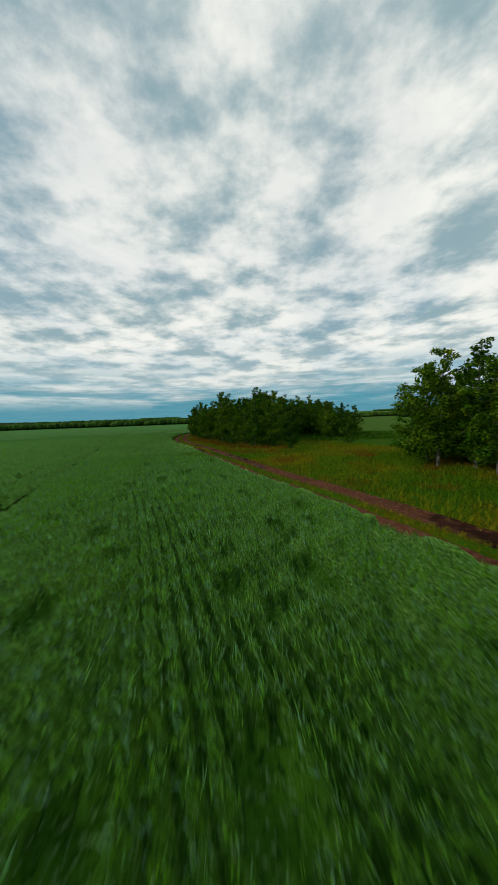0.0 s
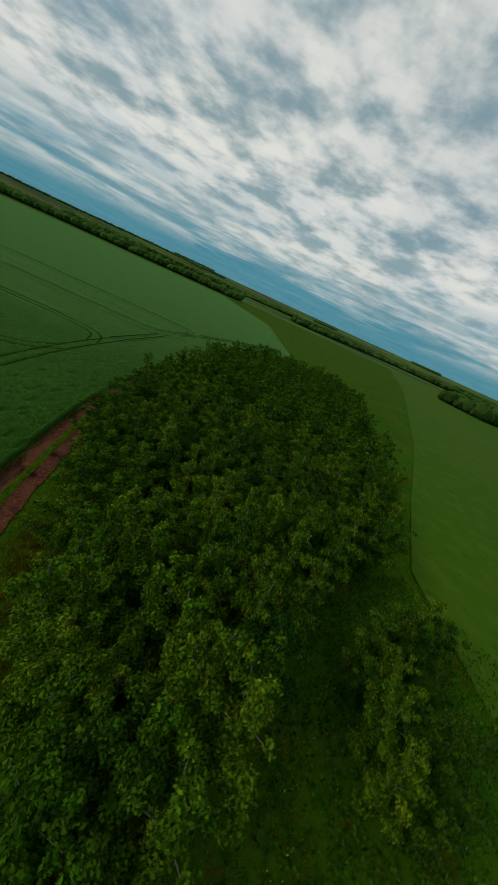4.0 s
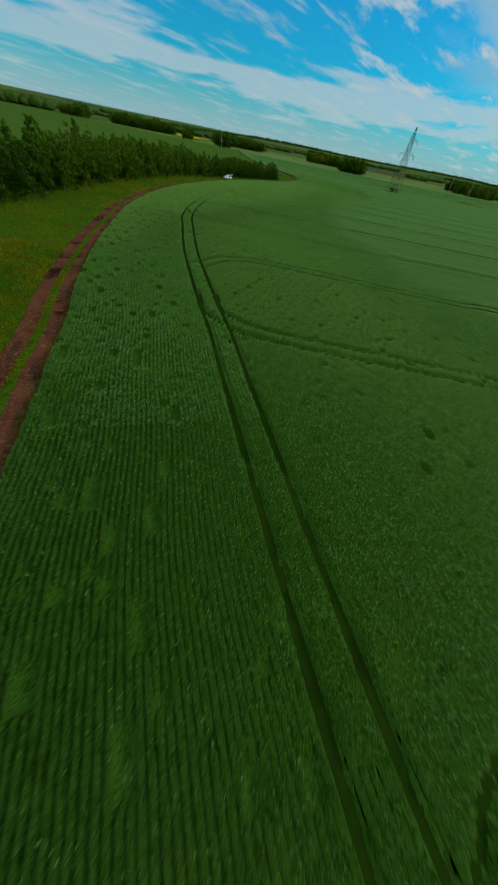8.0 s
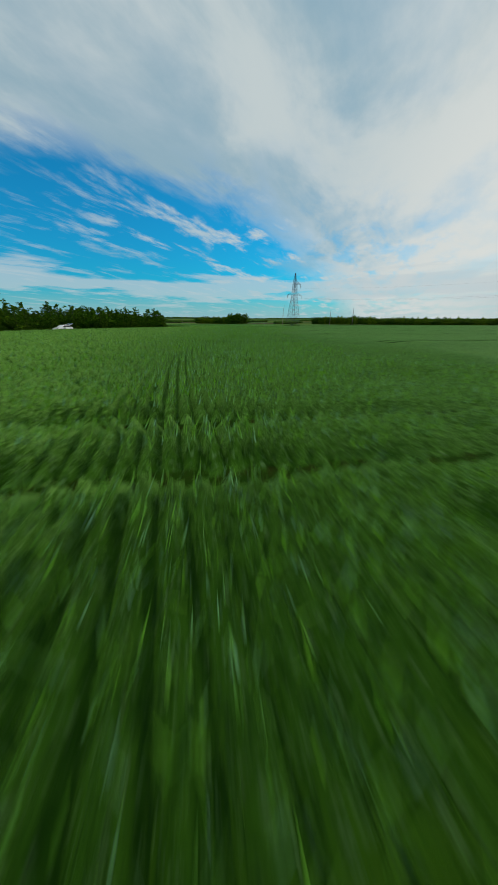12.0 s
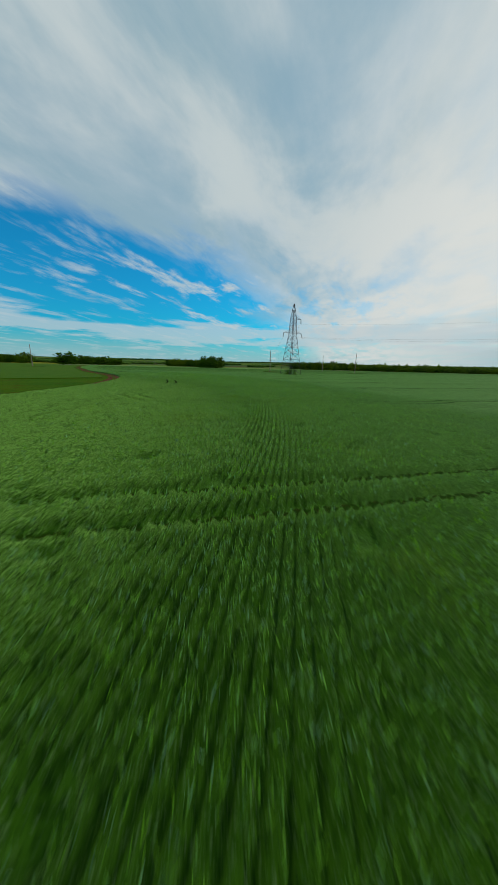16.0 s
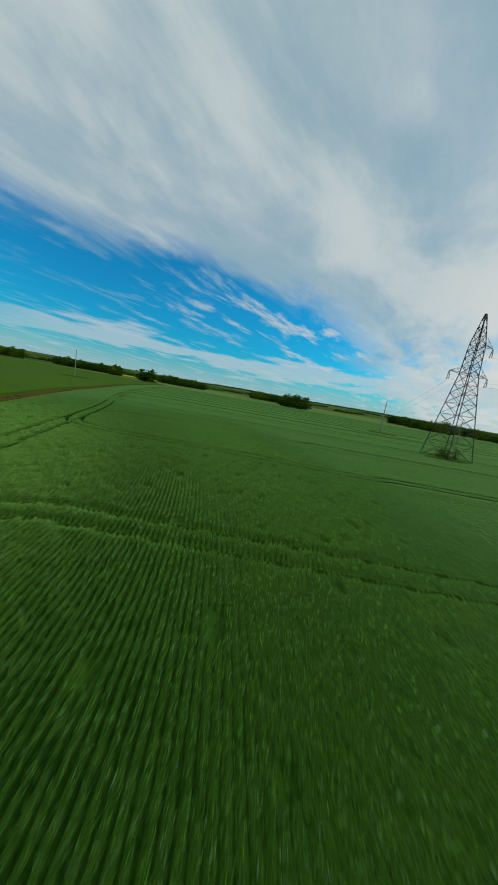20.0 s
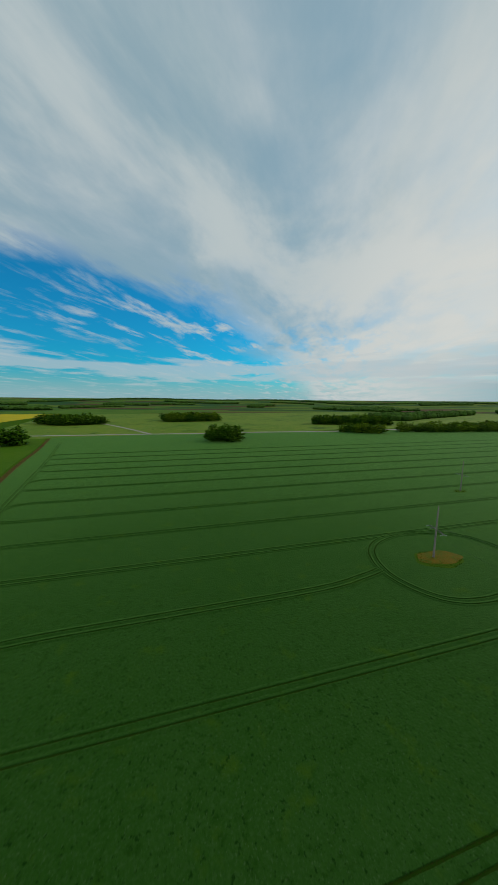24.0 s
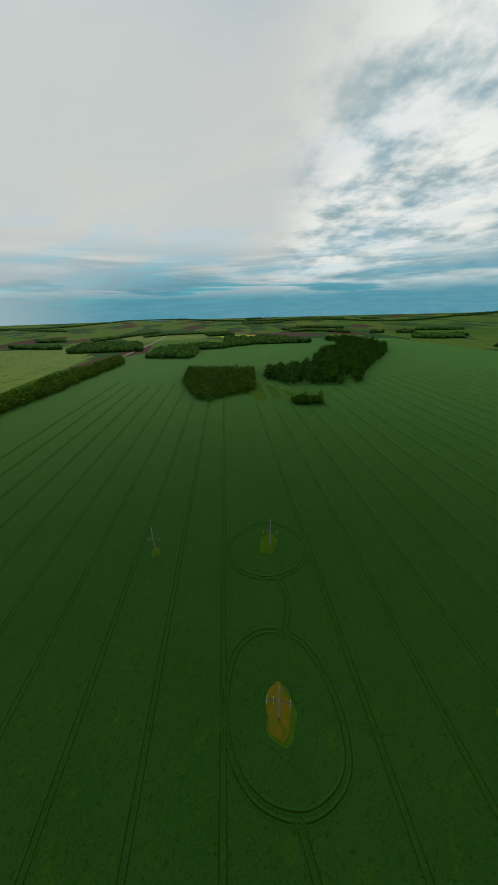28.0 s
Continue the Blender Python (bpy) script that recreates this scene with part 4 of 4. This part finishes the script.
def make_trams():
    for line in LINES:
        loc = locate(line)
        out = (loc[:, 1] + EDGE > BAND_V - 6) | (line[:, 1] > BAND_N - 6) | (line[:, 1] < BAND_S + 6)
        tram = tagged(empty("tramline"), "pair of dark wheel tracks pressed into the crop", "tramline", kind="structure")
        for side in (-GAUGE, GAUGE):
            n = normals(line)
            mid = line + n * side
            x, y = mid[:, 0], mid[:, 1]
            w = np.where(out, 0.17, 0.20) + 0.04 * wave(x, y, 1.7, side)
            z = np.where(out, CROP_Z + 0.012, CROP_Z + 0.024) + (0.007 if line is HEAD_TRAM else 0.0035 * (len(line) < 200))
            cols = [np.column_stack([mid + n * (k * w)[:, None], z + h * out]) for k, h in ((-1.0, 0.03), (-0.5, 0.0), (0.5, 0.0), (1.0, 0.03))]
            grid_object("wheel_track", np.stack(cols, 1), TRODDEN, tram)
            if out.any():      # the standing crop on both sides of a track
                for way in (-1, 1):
                    shape = ((0.0, 0.0), (0.03, 0.9), (0.10, 1.0), (0.36, 0.6), (0.74, 0.0))
                    if len(line) > 380 and line is not HEAD_TRAM and line[-1, 1] > -320:
                        shape = ((0.0, 0.0), (0.03, 0.9), (0.10, 1.0), (1.6, 0.7), (4.2, 0.0)) if way * side > 0 else ((0.0, 0.0), (0.03, 0.9), (0.10, 1.0), (0.79, 1.0))
                    stand = out * (0.19 + 0.03 * wave(x, y, 2.3, way))
                    cols = [np.column_stack([mid + n * (way * (w + o))[:, None], CROP_Z + 0.004 + stand * h]) for o, h in shape]
                    grid_object("crop_edge", np.stack(cols, 1)[:, ::way], CROP_FAR, tram)


make_trams()

ROW = 0.28


def make_headland():
    keep = (road_line[:, 1] < BAND_N) & (road_line[:, 1] > BAND_S)
    coarse = road_line[keep]
    nrm_all = normals(road_line)
    # smooth the normals so that rows stay even in the bends
    k = np.ones(41) / 41
    sm = np.stack([np.convolve(np.pad(nrm_all[:, i], 20, mode="edge"), k, "valid") for i in (0, 1)], 1)
    sm /= np.linalg.norm(sm, axis=1)[:, None]
    nrm = sm[keep]
    s = np.arange(len(coarse)) * 0.5
    du = 0.28
    even = np.arange(0, s[-1], du)
    line = np.stack([np.interp(even, s, coarse[:, i]) for i in (0, 1)], 1)
    nr = np.stack([np.interp(even, s, nrm[:, i]) for i in (0, 1)], 1)
    v = np.arange(0, BAND_V, ROW / 2)
    x = line[:, 0][:, None] + nr[:, 0][:, None] * (v - EDGE)[None, :]
    y = line[:, 1][:, None] + nr[:, 1][:, None] * (v - EDGE)[None, :]
    peak = (np.arange(len(v)) % 2)[None, :]
    u = even[:, None] + 0 * v[None, :]
    lump = wave(u, (np.arange(len(v)) // 2)[None, :] * 3.1, 0.55, 1.0)
    big = wave(x, y, 4.0, 2.0)
    z = CROP_Z + 0.02 + 0.31 * peak + 0.07 * lump * (0.3 + peak) + 0.03 * big + np.random.uniform(-0.04, 0.04, x.shape)
    # lodged gaps, long along the rows, most of them near the track
    rowid = (np.arange(len(v)) // 4)[None, :]
    gap = wave(u + rowid * 7.3, rowid * 5.7 + 0 * u, 1.9, 4.0) + 0.5 * wave(u, rowid * 1.9 + 0 * u, 0.8, 6.0)
    limit = 0.52 + 0.40 * np.clip((v[None, :] - 4) / 12, 0, 1)
    z = np.where(gap > limit, CROP_Z + 0.015, z)
    # the rows sink softly into the inner field and at both ends
    rag = 4.0 * wave(x, y, 7.0, 8.0) + 2.0 * wave(x, y, 2.0, 2.0)
    ends = np.minimum(even, even[-1] - even)[:, None] - 4 + rag
    side_ = BAND_V - 6 - v[None, :] + rag
    keep_ = np.clip(np.minimum(ends / 2, side_) / 24, 0, 1)
    z = CROP_Z + 0.006 + (z - CROP_Z - 0.006) * keep_
    z = np.where(keep_ <= 0, CROP_Z - 0.1, z)
    z[:, 0] = 0.02
    # wheel tracks
    i0 = int(np.argmax(keep))
    near_d = np.full(z.shape, 9.0)
    for tram in LINES:
        near = tram[(tram[:, 1] < BAND_N + 5) & (tram[:, 1] > BAND_S - 5) & (tram[:, 0] > -90)]
        if len(near) < 3:
            continue
        for side in (-GAUGE, GAUGE):
            q = near + normals(near) * side
            f = np.arange(len(q))
            g = np.arange(0, len(q) - 1, 0.1)
            q = np.stack([np.interp(g, f, q[:, 0]), np.interp(g, f, q[:, 1])], 1)
            loc = locate(q)
            r = np.round((loc[:, 0] - i0) * 0.5 / du).astype(int)
            c = np.round((loc[:, 1] + EDGE) / (ROW / 2)).astype(int)
            for dr in range(-18, 19):
                for dc in range(-6, 7):
                    rr, cc = r + dr, c + dc
                    ok = (rr >= 0) & (rr < z.shape[0]) & (cc > 0) & (cc < z.shape[1])
                    rr, cc = rr[ok], cc[ok]
                    np.minimum.at(near_d, (rr, cc), np.hypot(x[rr, cc] - q[ok, 0], y[rr, cc] - q[ok, 1]))
    f = np.clip((near_d + 0.05 * lump - 0.22) / 0.12, 0, 1)
    floor_ = CROP_Z + 0.02
    z = np.where(near_d < 1.0, floor_ + (z - floor_) * f * f * (3 - 2 * f), z)
    pts = np.stack([x, y, z], 2)
    head = grid_object("headland", pts, CROP, smooth=True)
    soft_ = np.clip((np.minimum(ends / 2, side_) - 1) / 26, 0, 1)
    head.data.attributes.new("stand", "FLOAT", "POINT").data.foreach_set("value", (soft_ * soft_ * (3 - 2 * soft_)).ravel().astype(np.float32))
    tagged(head, "knee-high cereal crop standing in even drilled rows", "crop", kind="stuff")
    # standing blades and ears where the flight goes low
    blades = []
    mids = [(150, 8), (110, 9), (75, 18), (60, 18), (48, 21), (29, 27), (4, 32), (-20, 36), (-44, 38), (-75, 38), (-102, 36), (-124, 31), (-146, 27), (-167, 27), (-190, 28), (-216, 28), (-285, 30)]
    ys = np.array([m[0] for m in mids][::-1], float)
    vs = np.array([m[1] for m in mids][::-1], float)
    n = 900000
    ri = np.random.randint(1, z.shape[0] - 1, n)
    start_ = np.flatnonzero((line[:, 1] > 34) & (line[:, 1] < 66))
    ri[:130000] = np.random.choice(start_, 130000)
    centre = np.interp(line[ri, 1], ys, vs)
    spread_ = np.random.rand(n) < 0.3
    vv = np.clip(np.where(spread_, np.random.uniform(0.3, BAND_V - 2, n), centre + np.random.normal(0, 5.0, n)), 0.3, BAND_V - 2)
    # the first seconds of the flight skim the strip beside the track
    first = (line[ri, 1] > 32) & (line[ri, 1] < 72) & ((np.arange(n) < 130000) | (np.random.rand(n) < 0.2))
    vv = np.where(first, np.random.uniform(0.3, 14, n), vv)
    spread_ &= ~first
    ci = (np.round((vv / (ROW / 2) - 1) / 2) * 2 + 1).astype(int)
    p = pts[ri, ci] + np.stack([np.random.uniform(-0.09, 0.09, n), np.random.uniform(-0.15, 0.15, n), np.full(n, -0.05)], 1)
    tall = (pts[ri, ci, 2] > CROP_Z + 0.12) & (near_d[ri, ci] > 0.42) & (np.random.rand(n) < np.clip((line[ri, 1] + 262) / 50, 0.12, 1))
    spread_ &= abs(vv - centre) > 6
    p, spread_ = p[tall], spread_[tall]
    n = len(p)
    a = np.random.uniform(0, 2 * np.pi, n)
    side = np.stack([np.cos(a), np.sin(a), np.zeros(n)], 1) * (np.random.uniform(0.006, 0.013, n) * np.where(spread_, 2.4, 1.0))[:, None]
    lean = np.stack([np.random.normal(-0.03, 0.05, n), np.random.normal(-0.03, 0.05, n), np.random.uniform(0.10, 0.24, n)], 1)
    tris = np.stack([p - side, p + side, p + lean], 1).reshape(-1, 3)
    tagged(tris_object("crop_blades", tris, 3, BLADE), "upright blue-green cereal blades and ears", "crop", kind="stuff")


np.random.seed(3)
make_headland()


# ---------------------------------------------------------------- meadow grass and flowers
def make_meadow():
    ys = road_line[:, 1]
    near = np.random.choice(np.flatnonzero((ys > 32) & (ys < 120)), 150000)
    i = np.r_[near, np.random.choice(np.flatnonzero((ys > -90) & (ys <= 32)), 40000)]
    off = np.where(np.random.rand(len(i)) < 0.9, -np.random.uniform(1.6, 20, len(i)), np.random.uniform(-0.32, 0.32, len(i)))
    off = np.where(np.random.rand(len(i)) < 0.06, np.random.uniform(1.55, 1.85, len(i)), off)
    p = road_line[i] + normals(road_line)[i] * off[:, None]
    p += np.random.uniform(-0.45, 0.45, p.shape) * (np.abs(off) > 0.6)[:, None] + np.random.uniform(-0.25, 0.25, p.shape) * np.array([0.2, 1.0])
    n = len(p)
    p = np.column_stack([p, np.where(np.abs(off) < 0.6, 0.1, 0.0)])
    a = np.random.uniform(0, 2 * np.pi, n)
    h = np.random.uniform(0.10, 0.36, n) * np.where(np.abs(off) < 0.6, 0.5, 1.0)
    side = np.stack([np.cos(a), np.sin(a), 0 * a], 1) * (0.010 + 0.045 * h)[:, None]
    lean = np.stack([np.random.normal(0, 0.10, n), np.random.normal(0, 0.10, n), h], 1)
    tris = np.stack([p - side, p + side, p + lean], 1).reshape(-1, 3)
    tagged(tris_object("meadow_tufts", tris, 3, TUFT), "rough green and yellowing meadow grass", "grass", kind="stuff")
    edge = spline([(3.6, 71.0), (0.4, 72.6), (-3.0, 75.6), (-5.4, 79.6), (-8.2, 86), (-10.8, 92), (-13.4, 100), (-15.4, 109)], 0.2)
    n = 15000
    p = edge[np.random.randint(0, len(edge), n)] + np.random.normal(0, 0.8, (n, 2))
    p = p[wave(p[:, 0], p[:, 1], 2.3, 3.0) + 0.5 * wave(p[:, 0], p[:, 1], 0.6, 1.0) > 0.1]
    n = len(p)
    p = np.column_stack([p, np.zeros(n)])
    a, h = np.random.uniform(0, 2 * np.pi, n), np.random.uniform(0.2, 0.6, n)
    side = np.stack([np.cos(a), np.sin(a), 0 * a], 1) * np.random.uniform(0.012, 0.035, (n, 1))
    lean = np.stack([np.random.normal(0, 0.08, n), np.random.normal(0, 0.08, n), h], 1)
    tagged(tris_object("sorrel_stalks", np.stack([p - side, p + side, p + lean], 1).reshape(-1, 3), 3, RUST), "rusty brown dry sorrel along the wood's edge", "weeds", kind="stuff")
    m = 3200
    q = np.stack([np.random.uniform(-4, 24, m), np.random.uniform(38, 92, m)], 1)
    cl = wave(q[:, 0], q[:, 1], 3.0, 5.0) > 0.1
    q = q[cl]
    q = q[[np.linalg.norm(road_line - p, axis=1).min() > 2.4 and p[0] > np.interp(p[1], road_line[::-1, 1], road_line[::-1, 0]) for p in q]]
    e = []
    for x, y in q:
        r, z = rnd(0.012, 0.036), rnd(0.25, 0.5)
        e.append([(x + r * math.cos(k), y + r * math.sin(k), z + rnd(-0.01, 0.01)) for k in (0, 1.26, 2.51, 3.77, 5.03)])
    tagged(tris_object("wild_flowers", np.array(e).reshape(-1, 3), 5, PETAL), "white and yellowish wild flower heads in the meadow", "flowers", kind="stuff")


make_meadow()


# ---------------------------------------------------------------- weed patches round the poles
def weed_patch(cx, cy, rx, ry, turn, label, n=900, tall=0.5, mat=WEEDS, lift=0.012):
    c, s = math.cos(turn), math.sin(turn)
    rows_ = []
    for r in np.linspace(0, 1, 9):
        line = []
        for k in range(33):
            a = 2 * math.pi * k / 32
            w = r * (1 + 0.10 * math.sin(2 * a + cx) + 0.07 * math.sin(5 * a + cy))
            lx, ly = rx * w * math.cos(a), ry * w * math.sin(a)
            z = CROP_Z + 0.12 * (1 - r ** 4) + 0.05 * math.sin(7 * a + 9 * r) * (1 - r) + lift
            line.append((cx + lx * c - ly * s, cy + lx * s + ly * c, z))
        rows_.append(line)
    patch = grid_object("weed_patch", np.array(rows_), mat)
    tagged(patch, label, "weeds", "weed patches under the power line")
    q = []
    for _ in range(n):
        a, r = rnd(0, 6.283), math.sqrt(rnd(0, 0.92))
        lx, ly = rx * r * math.cos(a), ry * r * math.sin(a)
        x, y, b, h = cx + lx * c - ly * s, cy + lx * s + ly * c, rnd(0, 6.28), rnd(0.15, tall)
        q += [(x - 0.06 * math.cos(b), y - 0.06 * math.sin(b), CROP_Z), (x + 0.06 * math.cos(b), y + 0.06 * math.sin(b), CROP_Z), (x + rnd(-0.1, 0.1), y + rnd(-0.1, 0.1), CROP_Z + h)]
    st = tris_object("weed_stalks", q, 3, mat, patch)
    return patch


random.seed(21)
weed_patch(-107.0, -365.6, 8.0, 4.0, radians(-10), "rusty yellow weeds round the foot of the pole", lift=0.15)
weed_patch(-105.8, -365.0, 7.4, 5.6, radians(-10), "green weeds spreading round the rusty patch", mat=WEEDS_GREEN)
weed_patch(-185.0, -358.4, 8.6, 4.9, radians(-6), "yellow-green weeds round the foot of the pole", mat=WEEDS_GREEN)
weed_patch(-184.4, -422.4, 4.3, 2.3, 0.23, "small yellowish weed patch under the pole", 200, mat=WEEDS_GREEN)
weed_patch(91, -400, 9.4, 7.2, 0.33, "pale green weed patch under the pole", 300, mat=WEEDS_GREEN)
weed_patch(-93.5, -287.6, 8.9, 6.6, radians(22), "yellow-green weeds beneath the pylon", mat=WEEDS_GREEN)
for dx, dy, s in ((-2.2, 0.6, 1.05), (0.3, -0.9, 1.2), (2.3, 0.7, 1.0), (0.9, 1.7, 0.85)):
    plant(-93.5 + dx, -287.6 + dy, s, -1, "bushes under the pylon")


# ---------------------------------------------------------------- parked car
def make_car(x, y, turn):
    car = empty("car", "white estate car parked with door and tailgate open", "car", at=(x, y, 0))
    car.rotation_euler = (0, 0, radians(turn))

    def shell(name, profile, half, mat, parent, inset=0.0):
        n = len(profile)
        vs = []
        for k, w in ((-1, half), (1, half)):
            for px_, pz in profile:
                t = max(0.0, (pz - 0.95) / 0.6)
                vs.append((px_, k * (w - 0.22 * t - inset), pz))
        fs = [tuple(range(n))[::-1], tuple(range(n, 2 * n))] + [(i, (i + 1) % n, n + (i + 1) % n, n + i) for i in range(n)]
        ob = mesh_object(name, vs, fs, mat, parent)
        bm = bmesh.new()
        bm.from_mesh(ob.data)
        bmesh.ops.bevel(bm, geom=[e for e in bm.edges], offset=0.045, segments=2, affect="EDGES")
        bm.to_mesh(ob.data)
        bm.free()
        return ob

    body = shell("body", [(2.15, 0.35), (2.2, 0.62), (2.05, 0.82), (1.05, 0.98), (-2.05, 1.0), (-2.15, 0.7), (-2.1, 0.35)], 0.88, PAINT, car)
    shell("cabin", [(1.0, 0.93), (0.25, 1.48), (-1.5, 1.52), (-2.0, 1.0), (-1.9, 0.93)], 0.82, PAINT, car)
    for k in (-1, 1):
        for a, b, c_, d in ((0.80, 0.20, -0.45, -0.45), (-0.52, -0.52, -1.35, -1.35), (-1.42, -1.42, -1.62, -1.82)):
            z0, z1 = 1.02, 1.40
            w0, w1 = 0.88 - 0.22 * (z0 - 0.95) / 0.6 - 0.055, 0.88 - 0.22 * (z1 - 0.95) / 0.6 - 0.055
            vs = [(a, k * (w0 + 0.012), z0), (b, k * (w1 + 0.012), z1), (c_, k * (w1 + 0.012), z1), (d, k * (w0 + 0.012), z0)]
            vs += [(p[0], p[1] - k * 0.03, p[2]) for p in vs]
            mesh_object("side_window", vs, [(0, 1, 2, 3), (7, 6, 5, 4), (0, 4, 5, 1), (1, 5, 6, 2), (2, 6, 7, 3), (3, 7, 4, 0)], DARK_GLASS, car)
        for wx in (1.32, -1.32):
            wheel = empty("wheel")
            wheel.parent, wheel.location = car, (wx, k * 0.80, 0.33)
            for nm, r, hw, mat in (("tyre", 0.33, 0.105, RUBBER), ("rim", 0.20, 0.115, ALLOY)):
                v, f = rod((0, -hw, 0), (0, hw, 0), r, 20)
                mesh_object(nm, v, f, mat, wheel)
        lamp = [(2.10, k * 0.80, 0.70), (2.17, k * 0.52, 0.70), (2.10, k * 0.52, 0.82), (2.03, k * 0.80, 0.82)]
        mesh_object("headlight", lamp + [(p[0] + 0.04, p[1], p[2]) for p in lamp], [(0, 1, 2, 3), (4, 5, 6, 7), (0, 1, 5, 4), (1, 2, 6, 5), (2, 3, 7, 6), (3, 0, 4, 7)], GLASSY, car)
    gate = rods_object("tailgate", [((-1.55, -0.6, 1.55), (-2.65, -0.6, 1.80), 0.05), ((-1.55, 0.6, 1.55), (-2.65, 0.6, 1.80), 0.05), ((-2.65, -0.6, 1.80), (-2.65, 0.6, 1.80), 0.05)], PAINT, car)
    g = [(-1.6, -0.55, 1.56), (-1.6, 0.55, 1.56), (-2.6, 0.55, 1.79), (-2.6, -0.55, 1.79)]
    mesh_object("tailgate_glass", g + [(p[0], p[1], p[2] + 0.03) for p in g], [(0, 1, 2, 3), (7, 6, 5, 4), (0, 4, 5, 1), (1, 5, 6, 2), (2, 6, 7, 3), (3, 7, 4, 0)], DARK_GLASS, gate)
    d = [(0.55, 0.88, 0.40), (0.55, 0.88, 1.0), (0.85, 1.75, 1.0), (0.85, 1.75, 0.40)]
    mesh_object("open_door", d + [(p[0] - 0.07, p[1] + 0.02, p[2]) for p in d], [(0, 1, 2, 3), (7, 6, 5, 4), (0, 4, 5, 1), (1, 5, 6, 2), (2, 6, 7, 3), (3, 7, 4, 0)], PAINT, car)
    return car


make_car(18.2, -100.2, 66)
